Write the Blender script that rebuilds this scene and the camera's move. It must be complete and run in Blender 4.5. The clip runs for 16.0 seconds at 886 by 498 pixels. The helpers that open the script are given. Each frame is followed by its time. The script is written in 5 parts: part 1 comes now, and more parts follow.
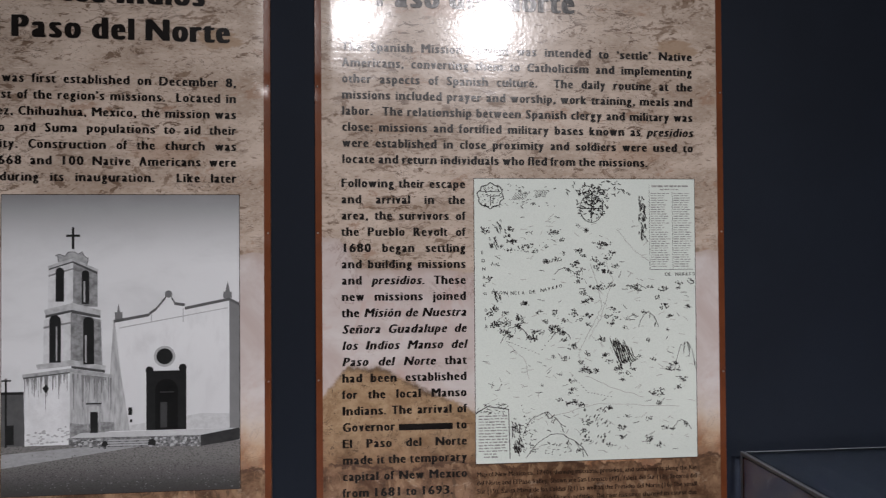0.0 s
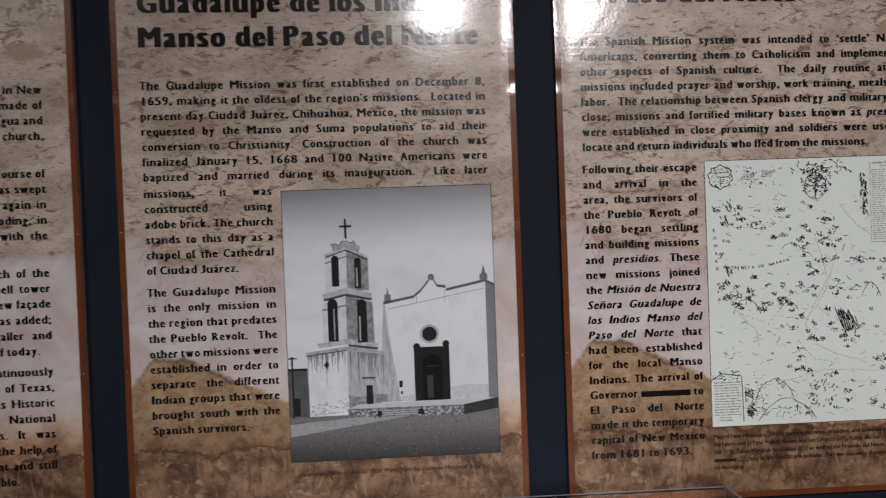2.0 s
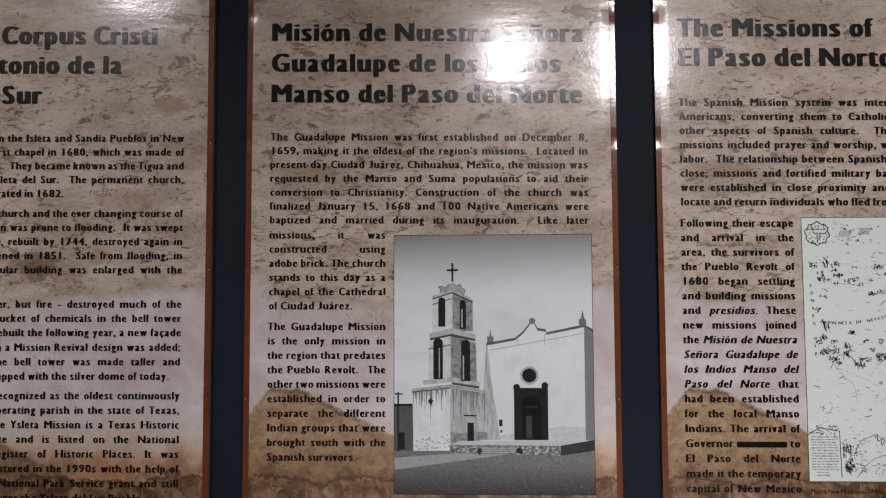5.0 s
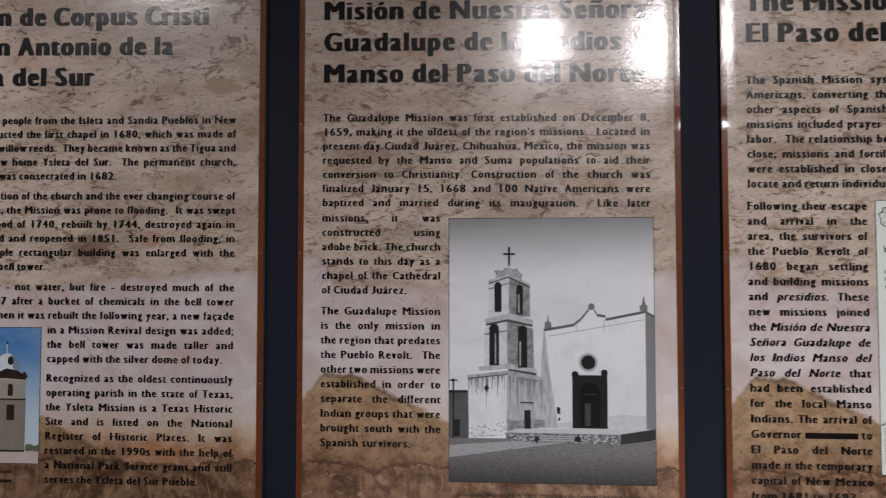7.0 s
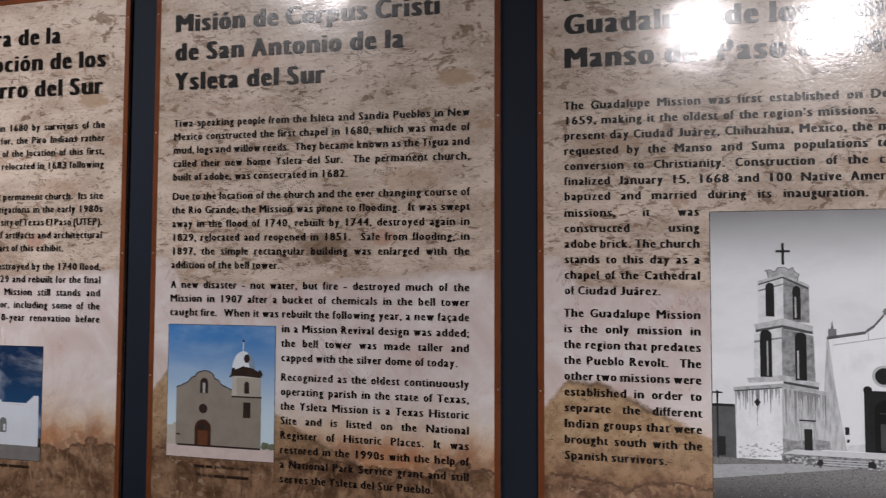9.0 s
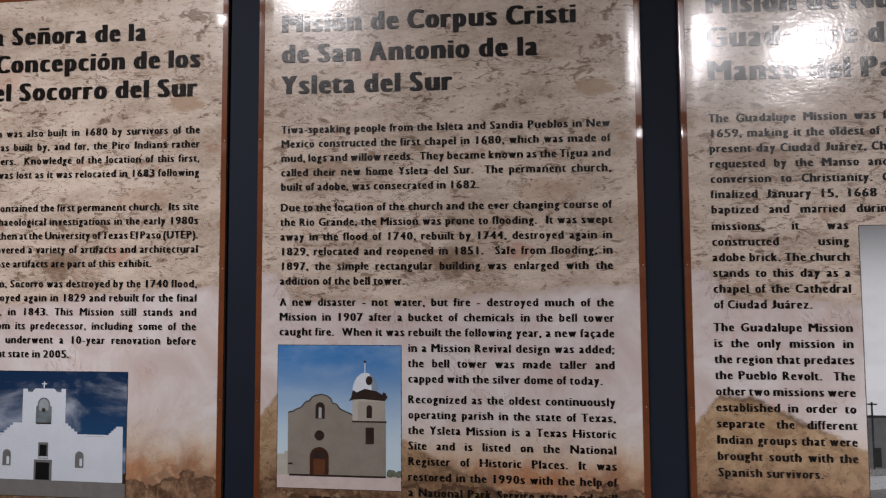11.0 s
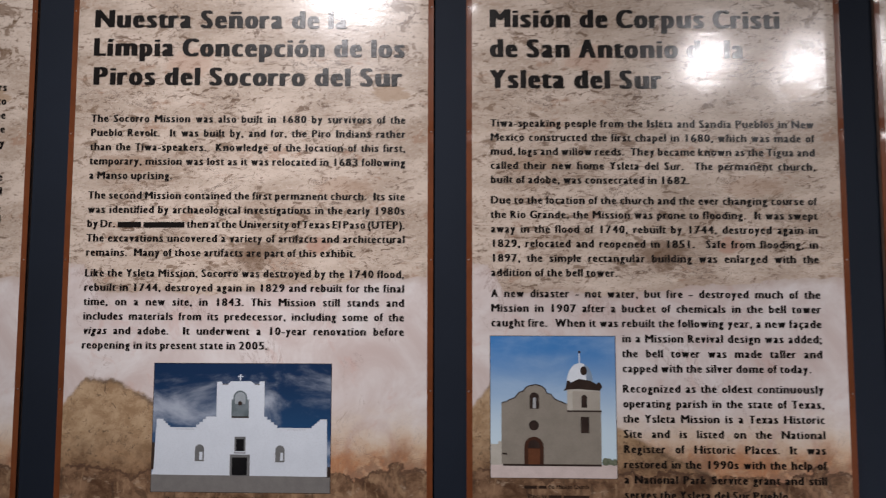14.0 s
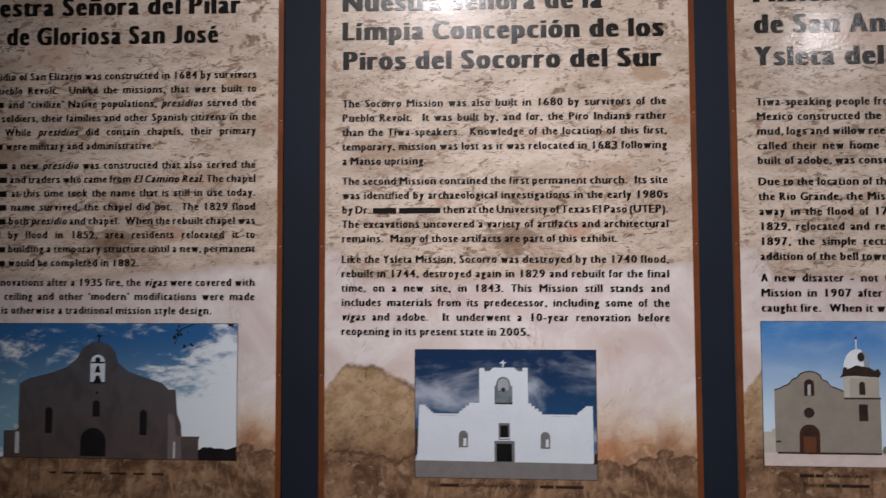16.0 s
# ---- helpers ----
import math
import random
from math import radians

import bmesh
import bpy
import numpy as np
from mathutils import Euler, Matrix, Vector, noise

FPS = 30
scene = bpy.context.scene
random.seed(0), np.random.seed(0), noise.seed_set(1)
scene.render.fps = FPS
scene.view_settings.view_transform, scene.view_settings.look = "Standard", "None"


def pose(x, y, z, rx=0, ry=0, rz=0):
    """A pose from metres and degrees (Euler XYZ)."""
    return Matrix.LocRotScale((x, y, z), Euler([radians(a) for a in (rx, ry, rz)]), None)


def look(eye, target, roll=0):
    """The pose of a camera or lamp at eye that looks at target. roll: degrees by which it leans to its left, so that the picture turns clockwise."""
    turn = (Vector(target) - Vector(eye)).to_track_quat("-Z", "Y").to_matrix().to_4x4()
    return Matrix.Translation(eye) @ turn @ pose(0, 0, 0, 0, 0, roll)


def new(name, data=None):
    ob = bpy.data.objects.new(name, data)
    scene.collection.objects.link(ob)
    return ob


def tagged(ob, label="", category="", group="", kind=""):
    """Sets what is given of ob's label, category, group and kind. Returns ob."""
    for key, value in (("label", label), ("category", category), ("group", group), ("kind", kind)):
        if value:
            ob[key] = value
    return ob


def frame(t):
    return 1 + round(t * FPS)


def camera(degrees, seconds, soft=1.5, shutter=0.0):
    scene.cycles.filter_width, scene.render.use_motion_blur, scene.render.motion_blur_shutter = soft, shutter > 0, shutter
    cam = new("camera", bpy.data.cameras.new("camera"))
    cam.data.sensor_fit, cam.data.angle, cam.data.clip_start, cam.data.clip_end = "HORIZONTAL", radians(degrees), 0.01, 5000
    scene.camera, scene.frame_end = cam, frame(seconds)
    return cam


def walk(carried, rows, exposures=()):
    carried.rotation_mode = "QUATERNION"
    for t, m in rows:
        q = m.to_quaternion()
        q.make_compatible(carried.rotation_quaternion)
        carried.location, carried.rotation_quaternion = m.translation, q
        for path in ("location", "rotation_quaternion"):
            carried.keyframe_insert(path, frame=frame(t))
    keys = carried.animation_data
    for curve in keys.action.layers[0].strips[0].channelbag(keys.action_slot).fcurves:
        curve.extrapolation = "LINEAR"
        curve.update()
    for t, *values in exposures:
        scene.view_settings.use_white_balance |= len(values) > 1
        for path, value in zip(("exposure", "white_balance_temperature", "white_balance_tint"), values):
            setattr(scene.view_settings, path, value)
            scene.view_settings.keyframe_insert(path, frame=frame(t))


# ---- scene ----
cam = camera(68.9, 16.0, soft=1.2, shutter=0.35)
PATH = [
    (0, (0.018, 0.039, 1.515), (0.186, 2.032, 1.54), -0.4),
    (0.5, (-0.031, 0.042, 1.516), (0.101, 2.037, 1.544), -0.1),
    (1, (-0.13, 0.026, 1.518), (0.006, 2.021, 1.53), -0.7),
    (1.5, (-0.218, 0.012, 1.514), (-0.084, 2.007, 1.485), -1.7),
    (2, (-0.302, -0.016, 1.521), (-0.226, 1.982, 1.495), -2.1),
    (2.5, (-0.332, -0.043, 1.524), (-0.276, 1.957, 1.528), -0.6),
    (3, (-0.345, -0.046, 1.524), (-0.294, 1.953, 1.55), -0.4),
    (3.5, (-0.371, -0.058, 1.528), (-0.33, 1.941, 1.584), -0.2),
    (4, (-0.392, -0.065, 1.528), (-0.386, 1.933, 1.609), -0.2),
    (6.5, (-0.402, -0.078, 1.529), (-0.506, 1.916, 1.638), 0.0),
    (7, (-0.452, -0.051, 1.519), (-0.574, 1.944, 1.592), -0.0),
    (7.5, (-0.514, -0.027, 1.525), (-0.684, 1.964, 1.591), -0.1),
    (8, (-0.56, -0.003, 1.516), (-0.831, 1.978, 1.572), -0.4),
    (8.5, (-0.609, 0.01, 1.512), (-0.995, 1.971, 1.588), -0.1),
    (9, (-0.675, -0.009, 1.511), (-1.107, 1.941, 1.597), 0.2),
    (9.2, (-0.706, -0.025, 1.513), (-1.127, 1.928, 1.602), 0.2),
    (11.5, (-1.042, -0.019, 1.517), (-1.258, 1.964, 1.665), -0.3),
    (12, (-1.089, 0.004, 1.513), (-1.36, 1.977, 1.698), -0.1),
    (12.5, (-1.167, -0.03, 1.515), (-1.398, 1.948, 1.7), 0.1),
    (13, (-1.263, -0.074, 1.51), (-1.395, 1.916, 1.658), -0.0),
    (13.5, (-1.327, -0.103, 1.507), (-1.409, 1.89, 1.653), -0.4),
    (14, (-1.409, -0.067, 1.495), (-1.464, 1.927, 1.635), 0.1),
    (14.5, (-1.495, -0.007, 1.489), (-1.548, 1.989, 1.6), 0.0),
    (15, (-1.575, 0.022, 1.498), (-1.67, 2.015, 1.634), 0.1),
    (15.5, (-1.679, -0.02, 1.509), (-1.808, 1.971, 1.645), 0.4),
    (16, (-1.78, -0.068, 1.497), (-1.919, 1.926, 1.589), -0.2),
]
walk(cam, [(t, look(eye, target, roll)) for t, eye, target, roll in PATH],
     exposures=[(0.0, -0.42), (1.5, -0.44), (4.0, -0.31), (6.5, -0.34), (8.0, -0.28), (9.0, -0.06), (11.5, -0.10), (12.5, -0.02), (14.0, 0.10), (15.0, 0.20), (16.0, 0.14)])

# ---- light: three ceiling spotlights, a dim room ----
WALL_Y = 0.968          # face of the exhibit wall
FACE_Y = 0.960          # printed face of the panels
BOTTOM, PW, PH = 1.107, 0.599, 0.911
CEILING = 3.45
world = bpy.data.worlds.new("room_air")
scene.world = world
world.use_nodes = True
world.node_tree.nodes["Background"].inputs[0].default_value = (0.55, 0.6, 0.7, 1)
world.node_tree.nodes["Background"].inputs[1].default_value = 0.02
SPOTS = [((-0.15, -1.30, 2.70), (-0.30, 0.96, 1.29), 2.25, 54),
         ((0.60, -1.80, 2.85), (0.44, 0.96, 1.21), 6.9, 57),
         ((-1.95, -0.90, 2.99), (-1.71, 0.96, 1.47), 6.3, 58)]
for eye, aim, watts, beam in SPOTS:
    lamp = bpy.data.lights.new("spotlight_beam", "AREA")
    lamp.shape, lamp.size, lamp.energy, lamp.color = "DISK", 0.15, watts, (1.0, 0.955, 0.985)
    lamp.spread = radians(beam)
    ob = new("spotlight_beam", lamp)
    ob.matrix_world = look(eye, aim)


# ---- materials ----
class Net:
    """Small helper round a material's node tree."""

    def __init__(self, name):
        self.mat = bpy.data.materials.new(name)
        self.mat.use_nodes = True
        self.t = self.mat.node_tree
        self.bsdf = self.t.nodes["Principled BSDF"]
        self.co = self.t.nodes.new("ShaderNodeTexCoord").outputs["Object"]
        xyz = self.t.nodes.new("ShaderNodeSeparateXYZ")
        self.t.links.new(self.co, xyz.inputs[0])
        self.x, self.y, self.z = xyz.outputs

    def put(self, socket, value):
        if isinstance(value, bpy.types.NodeSocket):
            self.t.links.new(value, socket)
        elif isinstance(value, (tuple, list)) and len(value) == 3 and socket.type == "RGBA":
            socket.default_value = (*value, 1)
        else:
            socket.default_value = value

    def math(self, op, a, b=0.0, clamp=False):
        n = self.t.nodes.new("ShaderNodeMath")
        n.operation, n.use_clamp = op, clamp
        self.put(n.inputs[0], a)
        self.put(n.inputs[1], b)
        return n.outputs[0]

    def noise(self, scale, detail=4.0, rough=0.55, stretch=(1, 1, 1), shift=(0, 0, 0), distortion=0.0):
        m = self.t.nodes.new("ShaderNodeMapping")
        m.inputs["Scale"].default_value, m.inputs["Location"].default_value = stretch, shift
        self.t.links.new(self.co, m.inputs[0])
        n = self.t.nodes.new("ShaderNodeTexNoise")
        self.t.links.new(m.outputs[0], n.inputs["Vector"])
        n.inputs["Scale"].default_value, n.inputs["Detail"].default_value = scale, detail
        n.inputs["Roughness"].default_value, n.inputs["Distortion"].default_value = rough, distortion
        return n.outputs["Fac"]

    def step(self, v, lo, hi):
        n = self.t.nodes.new("ShaderNodeMapRange")
        n.interpolation_type = "SMOOTHSTEP"
        self.put(n.inputs[0], v)
        n.inputs[1].default_value, n.inputs[2].default_value = lo, hi
        return n.outputs[0]

    def mix(self, f, a, b):
        n = self.t.nodes.new("ShaderNodeMix")
        n.data_type = "RGBA"
        self.put(n.inputs[0], f)
        self.put(n.inputs[6], a)
        self.put(n.inputs[7], b)
        return n.outputs[2]

    def bump(self, height, strength, distance, under=None):
        n = self.t.nodes.new("ShaderNodeBump")
        n.inputs["Strength"].default_value, n.inputs["Distance"].default_value = strength, distance
        self.put(n.inputs["Height"], height)
        if under:
            self.t.links.new(under, n.inputs["Normal"])
        return n.outputs[0]

    def done(self, color, rough=0.5, metallic=0.0):
        self.put(self.bsdf.inputs["Base Color"], color)
        self.put(self.bsdf.inputs["Roughness"], rough)
        self.bsdf.inputs["Metallic"].default_value = metallic
        return self.mat


def laminate(n):
    """The clear film over all printed faces: slightly rippled, pebbled, and drawn in at the nailed side edges."""
    ripple = n.noise(7.0, 3.0, 0.5, (1.0, 1.0, 1.4), distortion=0.6)
    pebble = n.noise(210.0, 2.0, 0.5)
    drag = n.noise(45.0, 2.0, 0.5, (0.3, 1.0, 2.6))
    h = n.bump(ripple, 0.25, 0.004)
    h = n.bump(drag, 0.05, 0.0012, h)
    h = n.bump(pebble, 0.16, 0.0006, h)
    side = n.step(n.math("ABSOLUTE", n.x), 0.274, 0.300)
    t = n.math("FRACT", n.math("ADD", n.math("DIVIDE", n.math("SUBTRACT", n.z, 0.236), 0.207), 0.5))
    near = n.step(n.math("ABSOLUTE", n.math("SUBTRACT", t, 0.5)), 0.10, 0.0)
    dip = n.math("MULTIPLY", side, n.math("ADD", n.math("MULTIPLY", near, 0.8), 0.5))
    h = n.bump(n.math("SUBTRACT", 0.0, dip), 0.5, 0.0028, h)
    n.bsdf.inputs["Coat Weight"].default_value = 0.78
    n.bsdf.inputs["Coat Roughness"].default_value = 0.145
    n.t.links.new(h, n.bsdf.inputs["Coat Normal"])
    n.t.links.new(h, n.bsdf.inputs["Normal"])
    n.bsdf.inputs["Specular IOR Level"].default_value = 0.16


def printed(name, color, other=None, scale=60.0, amount=0.35, stretch=(1, 1, 1), rough=0.3):
    """Ink on the laminated sheet: a colour that drifts towards another."""
    n = Net(name)
    laminate(n)
    other = other or tuple(c * 0.8 for c in color)
    f = n.math("MULTIPLY", n.step(n.noise(scale, 5.0, 0.6, stretch), 0.35, 0.7), amount)
    grain = n.math("MULTIPLY", n.step(n.noise(620.0, 3.0, 0.6), 0.4, 0.75), 0.22)
    return n.done(n.mix(grain, n.mix(f, color, other), tuple(c * 0.6 for c in color)), rough)


def graded(name, low, high, z0, z1, cloud=None, amount=0.0, scale=14.0, stretch=(1, 1, 2.5), lo=0.45, hi=0.68):
    """A printed sky: colour by height above the panel's foot, with clouds."""
    n = Net(name)
    laminate(n)
    c = n.mix(n.step(n.z, z0, z1), low, high)
    if cloud:
        puff = n.noise(scale, 7.0, 0.6, stretch, (3.1, 0, 1.7), 0.4)
        c = n.mix(n.math("MULTIPLY", n.step(puff, lo, hi), amount), c, cloud)
    return n.done(c, 0.3)


def chapel_sky():
    """Deep blue, wisps on one side, a bright bank of cloud low on the other."""
    n = Net("print_cloudy_sky")
    laminate(n)
    c = n.mix(n.step(n.z, 0.14, 0.31), (0.20, 0.36, 0.46), (0.026, 0.105, 0.265))
    puff = n.noise(13.0, 8.0, 0.66, (0.8, 1, 2.0), (3.1, 0, 1.7), 0.5)
    fleck = n.noise(55.0, 5.0, 0.6, (0.8, 1, 1.8), (1.1, 0, 4.0), 0.3)
    lean = n.math("SUBTRACT", n.math("MULTIPLY", n.math("SUBTRACT", n.x, 0.055), 1.3), n.math("MULTIPLY", n.math("SUBTRACT", n.z, 0.235), 2.6))
    lean = n.math("MAXIMUM", lean, -0.06)
    f = n.math("ADD", n.math("ADD", puff, n.math("MULTIPLY", n.math("SUBTRACT", fleck, 0.5), 0.35)), lean)
    c = n.mix(n.math("MULTIPLY", n.step(f, 0.47, 0.68), 0.92), c, (0.70, 0.75, 0.78))
    return n.done(c, 0.3)


def backdrop_print():
    """The same adobe picture behind every panel's text: stone above, plaster, then hill, scrub and rock."""
    n = Net("adobe_print")
    laminate(n)
    wide = n.noise(6.0, 5.0, 0.65, (1, 1, 2.4))
    streak = n.noise(15.0, 8.0, 0.72, (1, 1, 2.3), (1.3, 0, 0.4), 0.3)
    grain = n.noise(150.0, 4.0, 0.6, (1, 1, 1.7))
    stone = n.mix(n.step(wide, 0.36, 0.64), (0.42, 0.33, 0.26), (0.63, 0.525, 0.44))
    stone = n.mix(n.math("MULTIPLY", n.step(streak, 0.52, 0.66), 0.42), stone, (0.33, 0.222, 0.150))
    stone = n.mix(n.math("MULTIPLY", n.step(grain, 0.45, 0.68), 0.30), stone, (0.62, 0.55, 0.475))
    dust = n.step(n.noise(95.0, 4.0, 0.65, (1, 1, 2.0), (3.0, 0, 6.0), 0.8), 0.55, 0.66)
    stone = n.mix(n.math("MULTIPLY", dust, 0.32), stone, (0.255, 0.165, 0.11))
    zone = n.step(n.noise(6.5, 4.0, 0.6, (1, 1, 2.0), (4.0, 0, 2.0)), 0.38, 0.56)
    pit = n.step(n.noise(30.0, 9.0, 0.74, (1, 1, 1.9), (0.2, 0, 5.1), 0.5), 0.565, 0.605)
    stone = n.mix(n.math("MULTIPLY", n.math("MULTIPLY", pit, zone), 0.82), stone, (0.145, 0.088, 0.055))
    crack = n.step(n.math("ABSOLUTE", n.math("SUBTRACT", n.noise(13.0, 7.0, 0.7, (1, 1, 2.9), (9.2, 0, 1.1), 0.9), 0.5)), 0.012, 0.002)
    some = n.step(n.noise(10.0, 3.0, 0.5, (1, 1, 1.5), (2.0, 0, 8.0)), 0.52, 0.62)
    stone = n.mix(n.math("MULTIPLY", n.math("MULTIPLY", crack, some), 0.9), stone, (0.10, 0.066, 0.05))
    fleck = n.step(n.noise(21.0, 6.0, 0.68, (1, 1, 1.5), (6.1, 0, 2.7), 0.7), 0.60, 0.635)
    stone = n.mix(n.math("MULTIPLY", fleck, 0.72), stone, (0.185, 0.115, 0.07))
    cluster = n.step(n.noise(9.0, 3.0, 0.6, (1, 1, 1.6), (5.0, 0, 9.0)), 0.44, 0.60)
    chips = n.step(n.noise(52.0, 4.0, 0.62, (1, 1, 3.0), (1.7, 0, 3.9), 0.9), 0.575, 0.62)
    stone = n.mix(n.math("MULTIPLY", n.math("MULTIPLY", chips, cluster), 0.85), stone, (0.135, 0.082, 0.052))
    nick = n.step(n.noise(120.0, 3.0, 0.6, (1, 1, 2.6), (4.7, 0, 0.9), 1.0), 0.62, 0.66)
    stone = n.mix(n.math("MULTIPLY", nick, 0.6), stone, (0.17, 0.105, 0.068))
    stone = n.mix(n.math("MULTIPLY", n.step(n.noise(75.0, 4.0, 0.6, (1, 1, 2.2), (8.7, 0, 4.4), 0.6), 0.60, 0.68), 0.45), stone, (0.72, 0.62, 0.53))
    rust = n.step(n.noise(14.0, 9.0, 0.74, (1, 1, 1.7), (8.2, 0, 3.0)), 0.575, 0.63)
    stone = n.mix(n.math("MULTIPLY", rust, 0.55), stone, (0.33, 0.185, 0.115))

    # stains that stand at the same place on every sheet
    for sx, sz, rx, rz, tone, deep in ((0.227, 0.713, 0.036, 0.016, (0.37, 0.255, 0.165), 0.8), (0.005, 0.452, 0.045, 0.024, (0.17, 0.105, 0.065), 0.75),
                                       (0.114, 0.466, 0.020, 0.014, (0.42, 0.24, 0.175), 0.7), (-0.10, 0.770, 0.045, 0.026, (0.47, 0.30, 0.22), 0.5),
                                       (-0.20, 0.600, 0.050, 0.016, (0.31, 0.20, 0.13), 0.5), (0.16, 0.560, 0.060, 0.018, (0.40, 0.27, 0.19), 0.5)):
        du = n.math("DIVIDE", n.math("SUBTRACT", n.x, sx), rx)
        dv = n.math("DIVIDE", n.math("SUBTRACT", n.z, sz), rz)
        far = n.math("ADD", n.math("ADD", n.math("MULTIPLY", du, du), n.math("MULTIPLY", dv, dv)), n.math("MULTIPLY", n.math("SUBTRACT", streak, 0.5), 4.5))
        stone = n.mix(n.math("MULTIPLY", n.step(far, 1.1, 0.5), deep), stone, tone)

    soft = n.noise(8.0, 5.0, 0.65, (1, 1, 1), (2.0, 0, 7.0), 0.8)
    plaster = n.mix(n.step(soft, 0.3, 0.7), (0.54, 0.445, 0.415), (0.68, 0.635, 0.615))
    blush = n.step(n.noise(13.0, 6.0, 0.65, (1.3, 1, 1), (5.0, 0, 1.0), 1.4), 0.55, 0.68)
    plaster = n.mix(n.math("MULTIPLY", blush, 0.38), plaster, (0.55, 0.36, 0.31))
    vein = n.step(n.math("ABSOLUTE", n.math("SUBTRACT", n.noise(15.0, 6.0, 0.7, (1.5, 1, 0.9), (3.0, 0, 4.0), 1.0), 0.5)), 0.020, 0.002)
    plaster = n.mix(n.math("MULTIPLY", n.math("MULTIPLY", vein, some), 0.6), plaster, (0.33, 0.235, 0.20))

    edge = n.math("ADD", n.z, n.math("MULTIPLY", n.math("SUBTRACT", n.noise(8.0, 7.0, 0.68, shift=(1.0, 0, 3.0)), 0.5), 0.055))
    edge = n.math("SUBTRACT", edge, n.math("MULTIPLY", n.step(n.x, -0.235, -0.268), 0.042))
    edge = n.math("ADD", edge, n.math("MULTIPLY", n.step(n.x, 0.20, -0.05), 0.018))
    lip = n.math("MULTIPLY", n.step(edge, 0.395, 0.409), n.step(edge, 0.423, 0.411))
    c = n.mix(n.step(edge, 0.408, 0.412), plaster, stone)
    c = n.mix(n.math("MULTIPLY", lip, 0.35), c, (0.36, 0.255, 0.19))

    wob = n.math("MULTIPLY", n.math("SUBTRACT", n.noise(15.0, 8.0, 0.72, shift=(6.0, 0, 2.0)), 0.5), 0.10)
    zz = n.math("ADD", n.z, wob)
    # scrub: a warm flush over the plaster towards the foot
    flush = n.step(zz, 0.225, 0.125)
    patch = n.noise(17.0, 7.0, 0.7, (1, 1, 0.8), (0.0, 0, 9.0), 0.4)
    warm = n.mix(n.step(zz, 0.185, 0.125), (0.60, 0.46, 0.30), (0.40, 0.165, 0.060))
    scrub = n.mix(n.math("MULTIPLY", n.step(patch, 0.42, 0.60), 0.65), warm, (0.55, 0.40, 0.25))
    ring = n.math("ADD", n.math("POWER", n.math("DIVIDE", n.math("SUBTRACT", n.x, 0.203), 0.036), 2.0), n.math("POWER", n.math("DIVIDE", n.math("SUBTRACT", n.z, 0.140), 0.048), 2.0))
    ring = n.math("ADD", ring, n.math("MULTIPLY", n.math("SUBTRACT", patch, 0.5), 1.6))
    scrub = n.mix(n.math("MULTIPLY", n.math("MULTIPLY", n.step(ring, 0.55, 1.0), n.step(ring, 1.7, 1.1)), 0.6), scrub, (0.34, 0.135, 0.050))
    twig = n.step(n.math("ABSOLUTE", n.math("SUBTRACT", n.noise(17.0, 6.0, 0.7, (1, 1, 1), (4.4, 0, 2.4), 1.3), 0.5)), 0.012, 0.002)
    scrub = n.mix(n.math("MULTIPLY", twig, 0.55), scrub, (0.19, 0.095, 0.055))
    clump = n.step(n.noise(13.0, 7.0, 0.72, (1, 1, 1.6), (7.7, 0, 1.9), 0.5), 0.47, 0.56)
    scrub = n.mix(n.math("MULTIPLY", n.math("MULTIPLY", clump, n.step(zz, 0.165, 0.115)), 0.7), scrub, (0.20, 0.095, 0.045))
    c = n.mix(n.math("MULTIPLY", flush, 0.92), c, scrub)
    # hill: a lumpy ochre slope at one side
    dx = n.math("ADD", n.x, 0.243)
    d = n.math("MAXIMUM", n.math("MULTIPLY", n.math("SUBTRACT", dx, 0.03), 0.50), n.math("MULTIPLY", n.math("ADD", dx, 0.012), -1.2))
    top = n.math("SUBTRACT", 0.256, n.math("MAXIMUM", d, 0.0))
    lump = n.math("MULTIPLY", n.math("SUBTRACT", n.noise(24.0, 8.0, 0.74, shift=(3.0, 0, 5.0)), 0.5), 0.036)
    hz = n.math("ADD", n.z, lump)
    depth = n.math("SUBTRACT", top, hz)
    earth = n.mix(n.step(n.noise(30.0, 8.0, 0.75, (1, 1, 1.2), (2.2, 0, 0), 0.2), 0.36, 0.64), (0.285, 0.180, 0.100), (0.46, 0.325, 0.20))
    earth = n.mix(n.step(n.z, 0.19, 0.09), earth, n.mix(n.step(n.noise(26.0, 7.0, 0.7, shift=(1.0, 0, 3.0)), 0.4, 0.62), (0.105, 0.054, 0.029), (0.30, 0.18, 0.10)))
    chip = n.step(n.noise(44.0, 6.0, 0.72, (1, 1, 1.5), (7.0, 0, 0), 1.8), 0.59, 0.63)
    earth = n.mix(n.math("MULTIPLY", chip, 0.8), earth, (0.085, 0.054, 0.036))
    brow = n.math("MULTIPLY", n.step(depth, -0.004, 0.003), n.step(depth, 0.012, 0.004))
    earth = n.mix(n.math("MULTIPLY", n.math("MULTIPLY", brow, n.step(streak, 0.44, 0.56)), 0.75), earth, (0.10, 0.066, 0.046))
    rift = n.step(n.math("ABSOLUTE", n.math("SUBTRACT", n.noise(20.0, 6.0, 0.7, (1.3, 1, 1.0), (6.4, 0, 1.4), 0.8), 0.5)), 0.014, 0.002)
    earth = n.mix(n.math("MULTIPLY", n.math("MULTIPLY", rift, n.step(patch, 0.46, 0.56)), 0.75), earth, (0.105, 0.064, 0.040))
    c = n.mix(n.step(depth, -0.003, 0.006), c, earth)
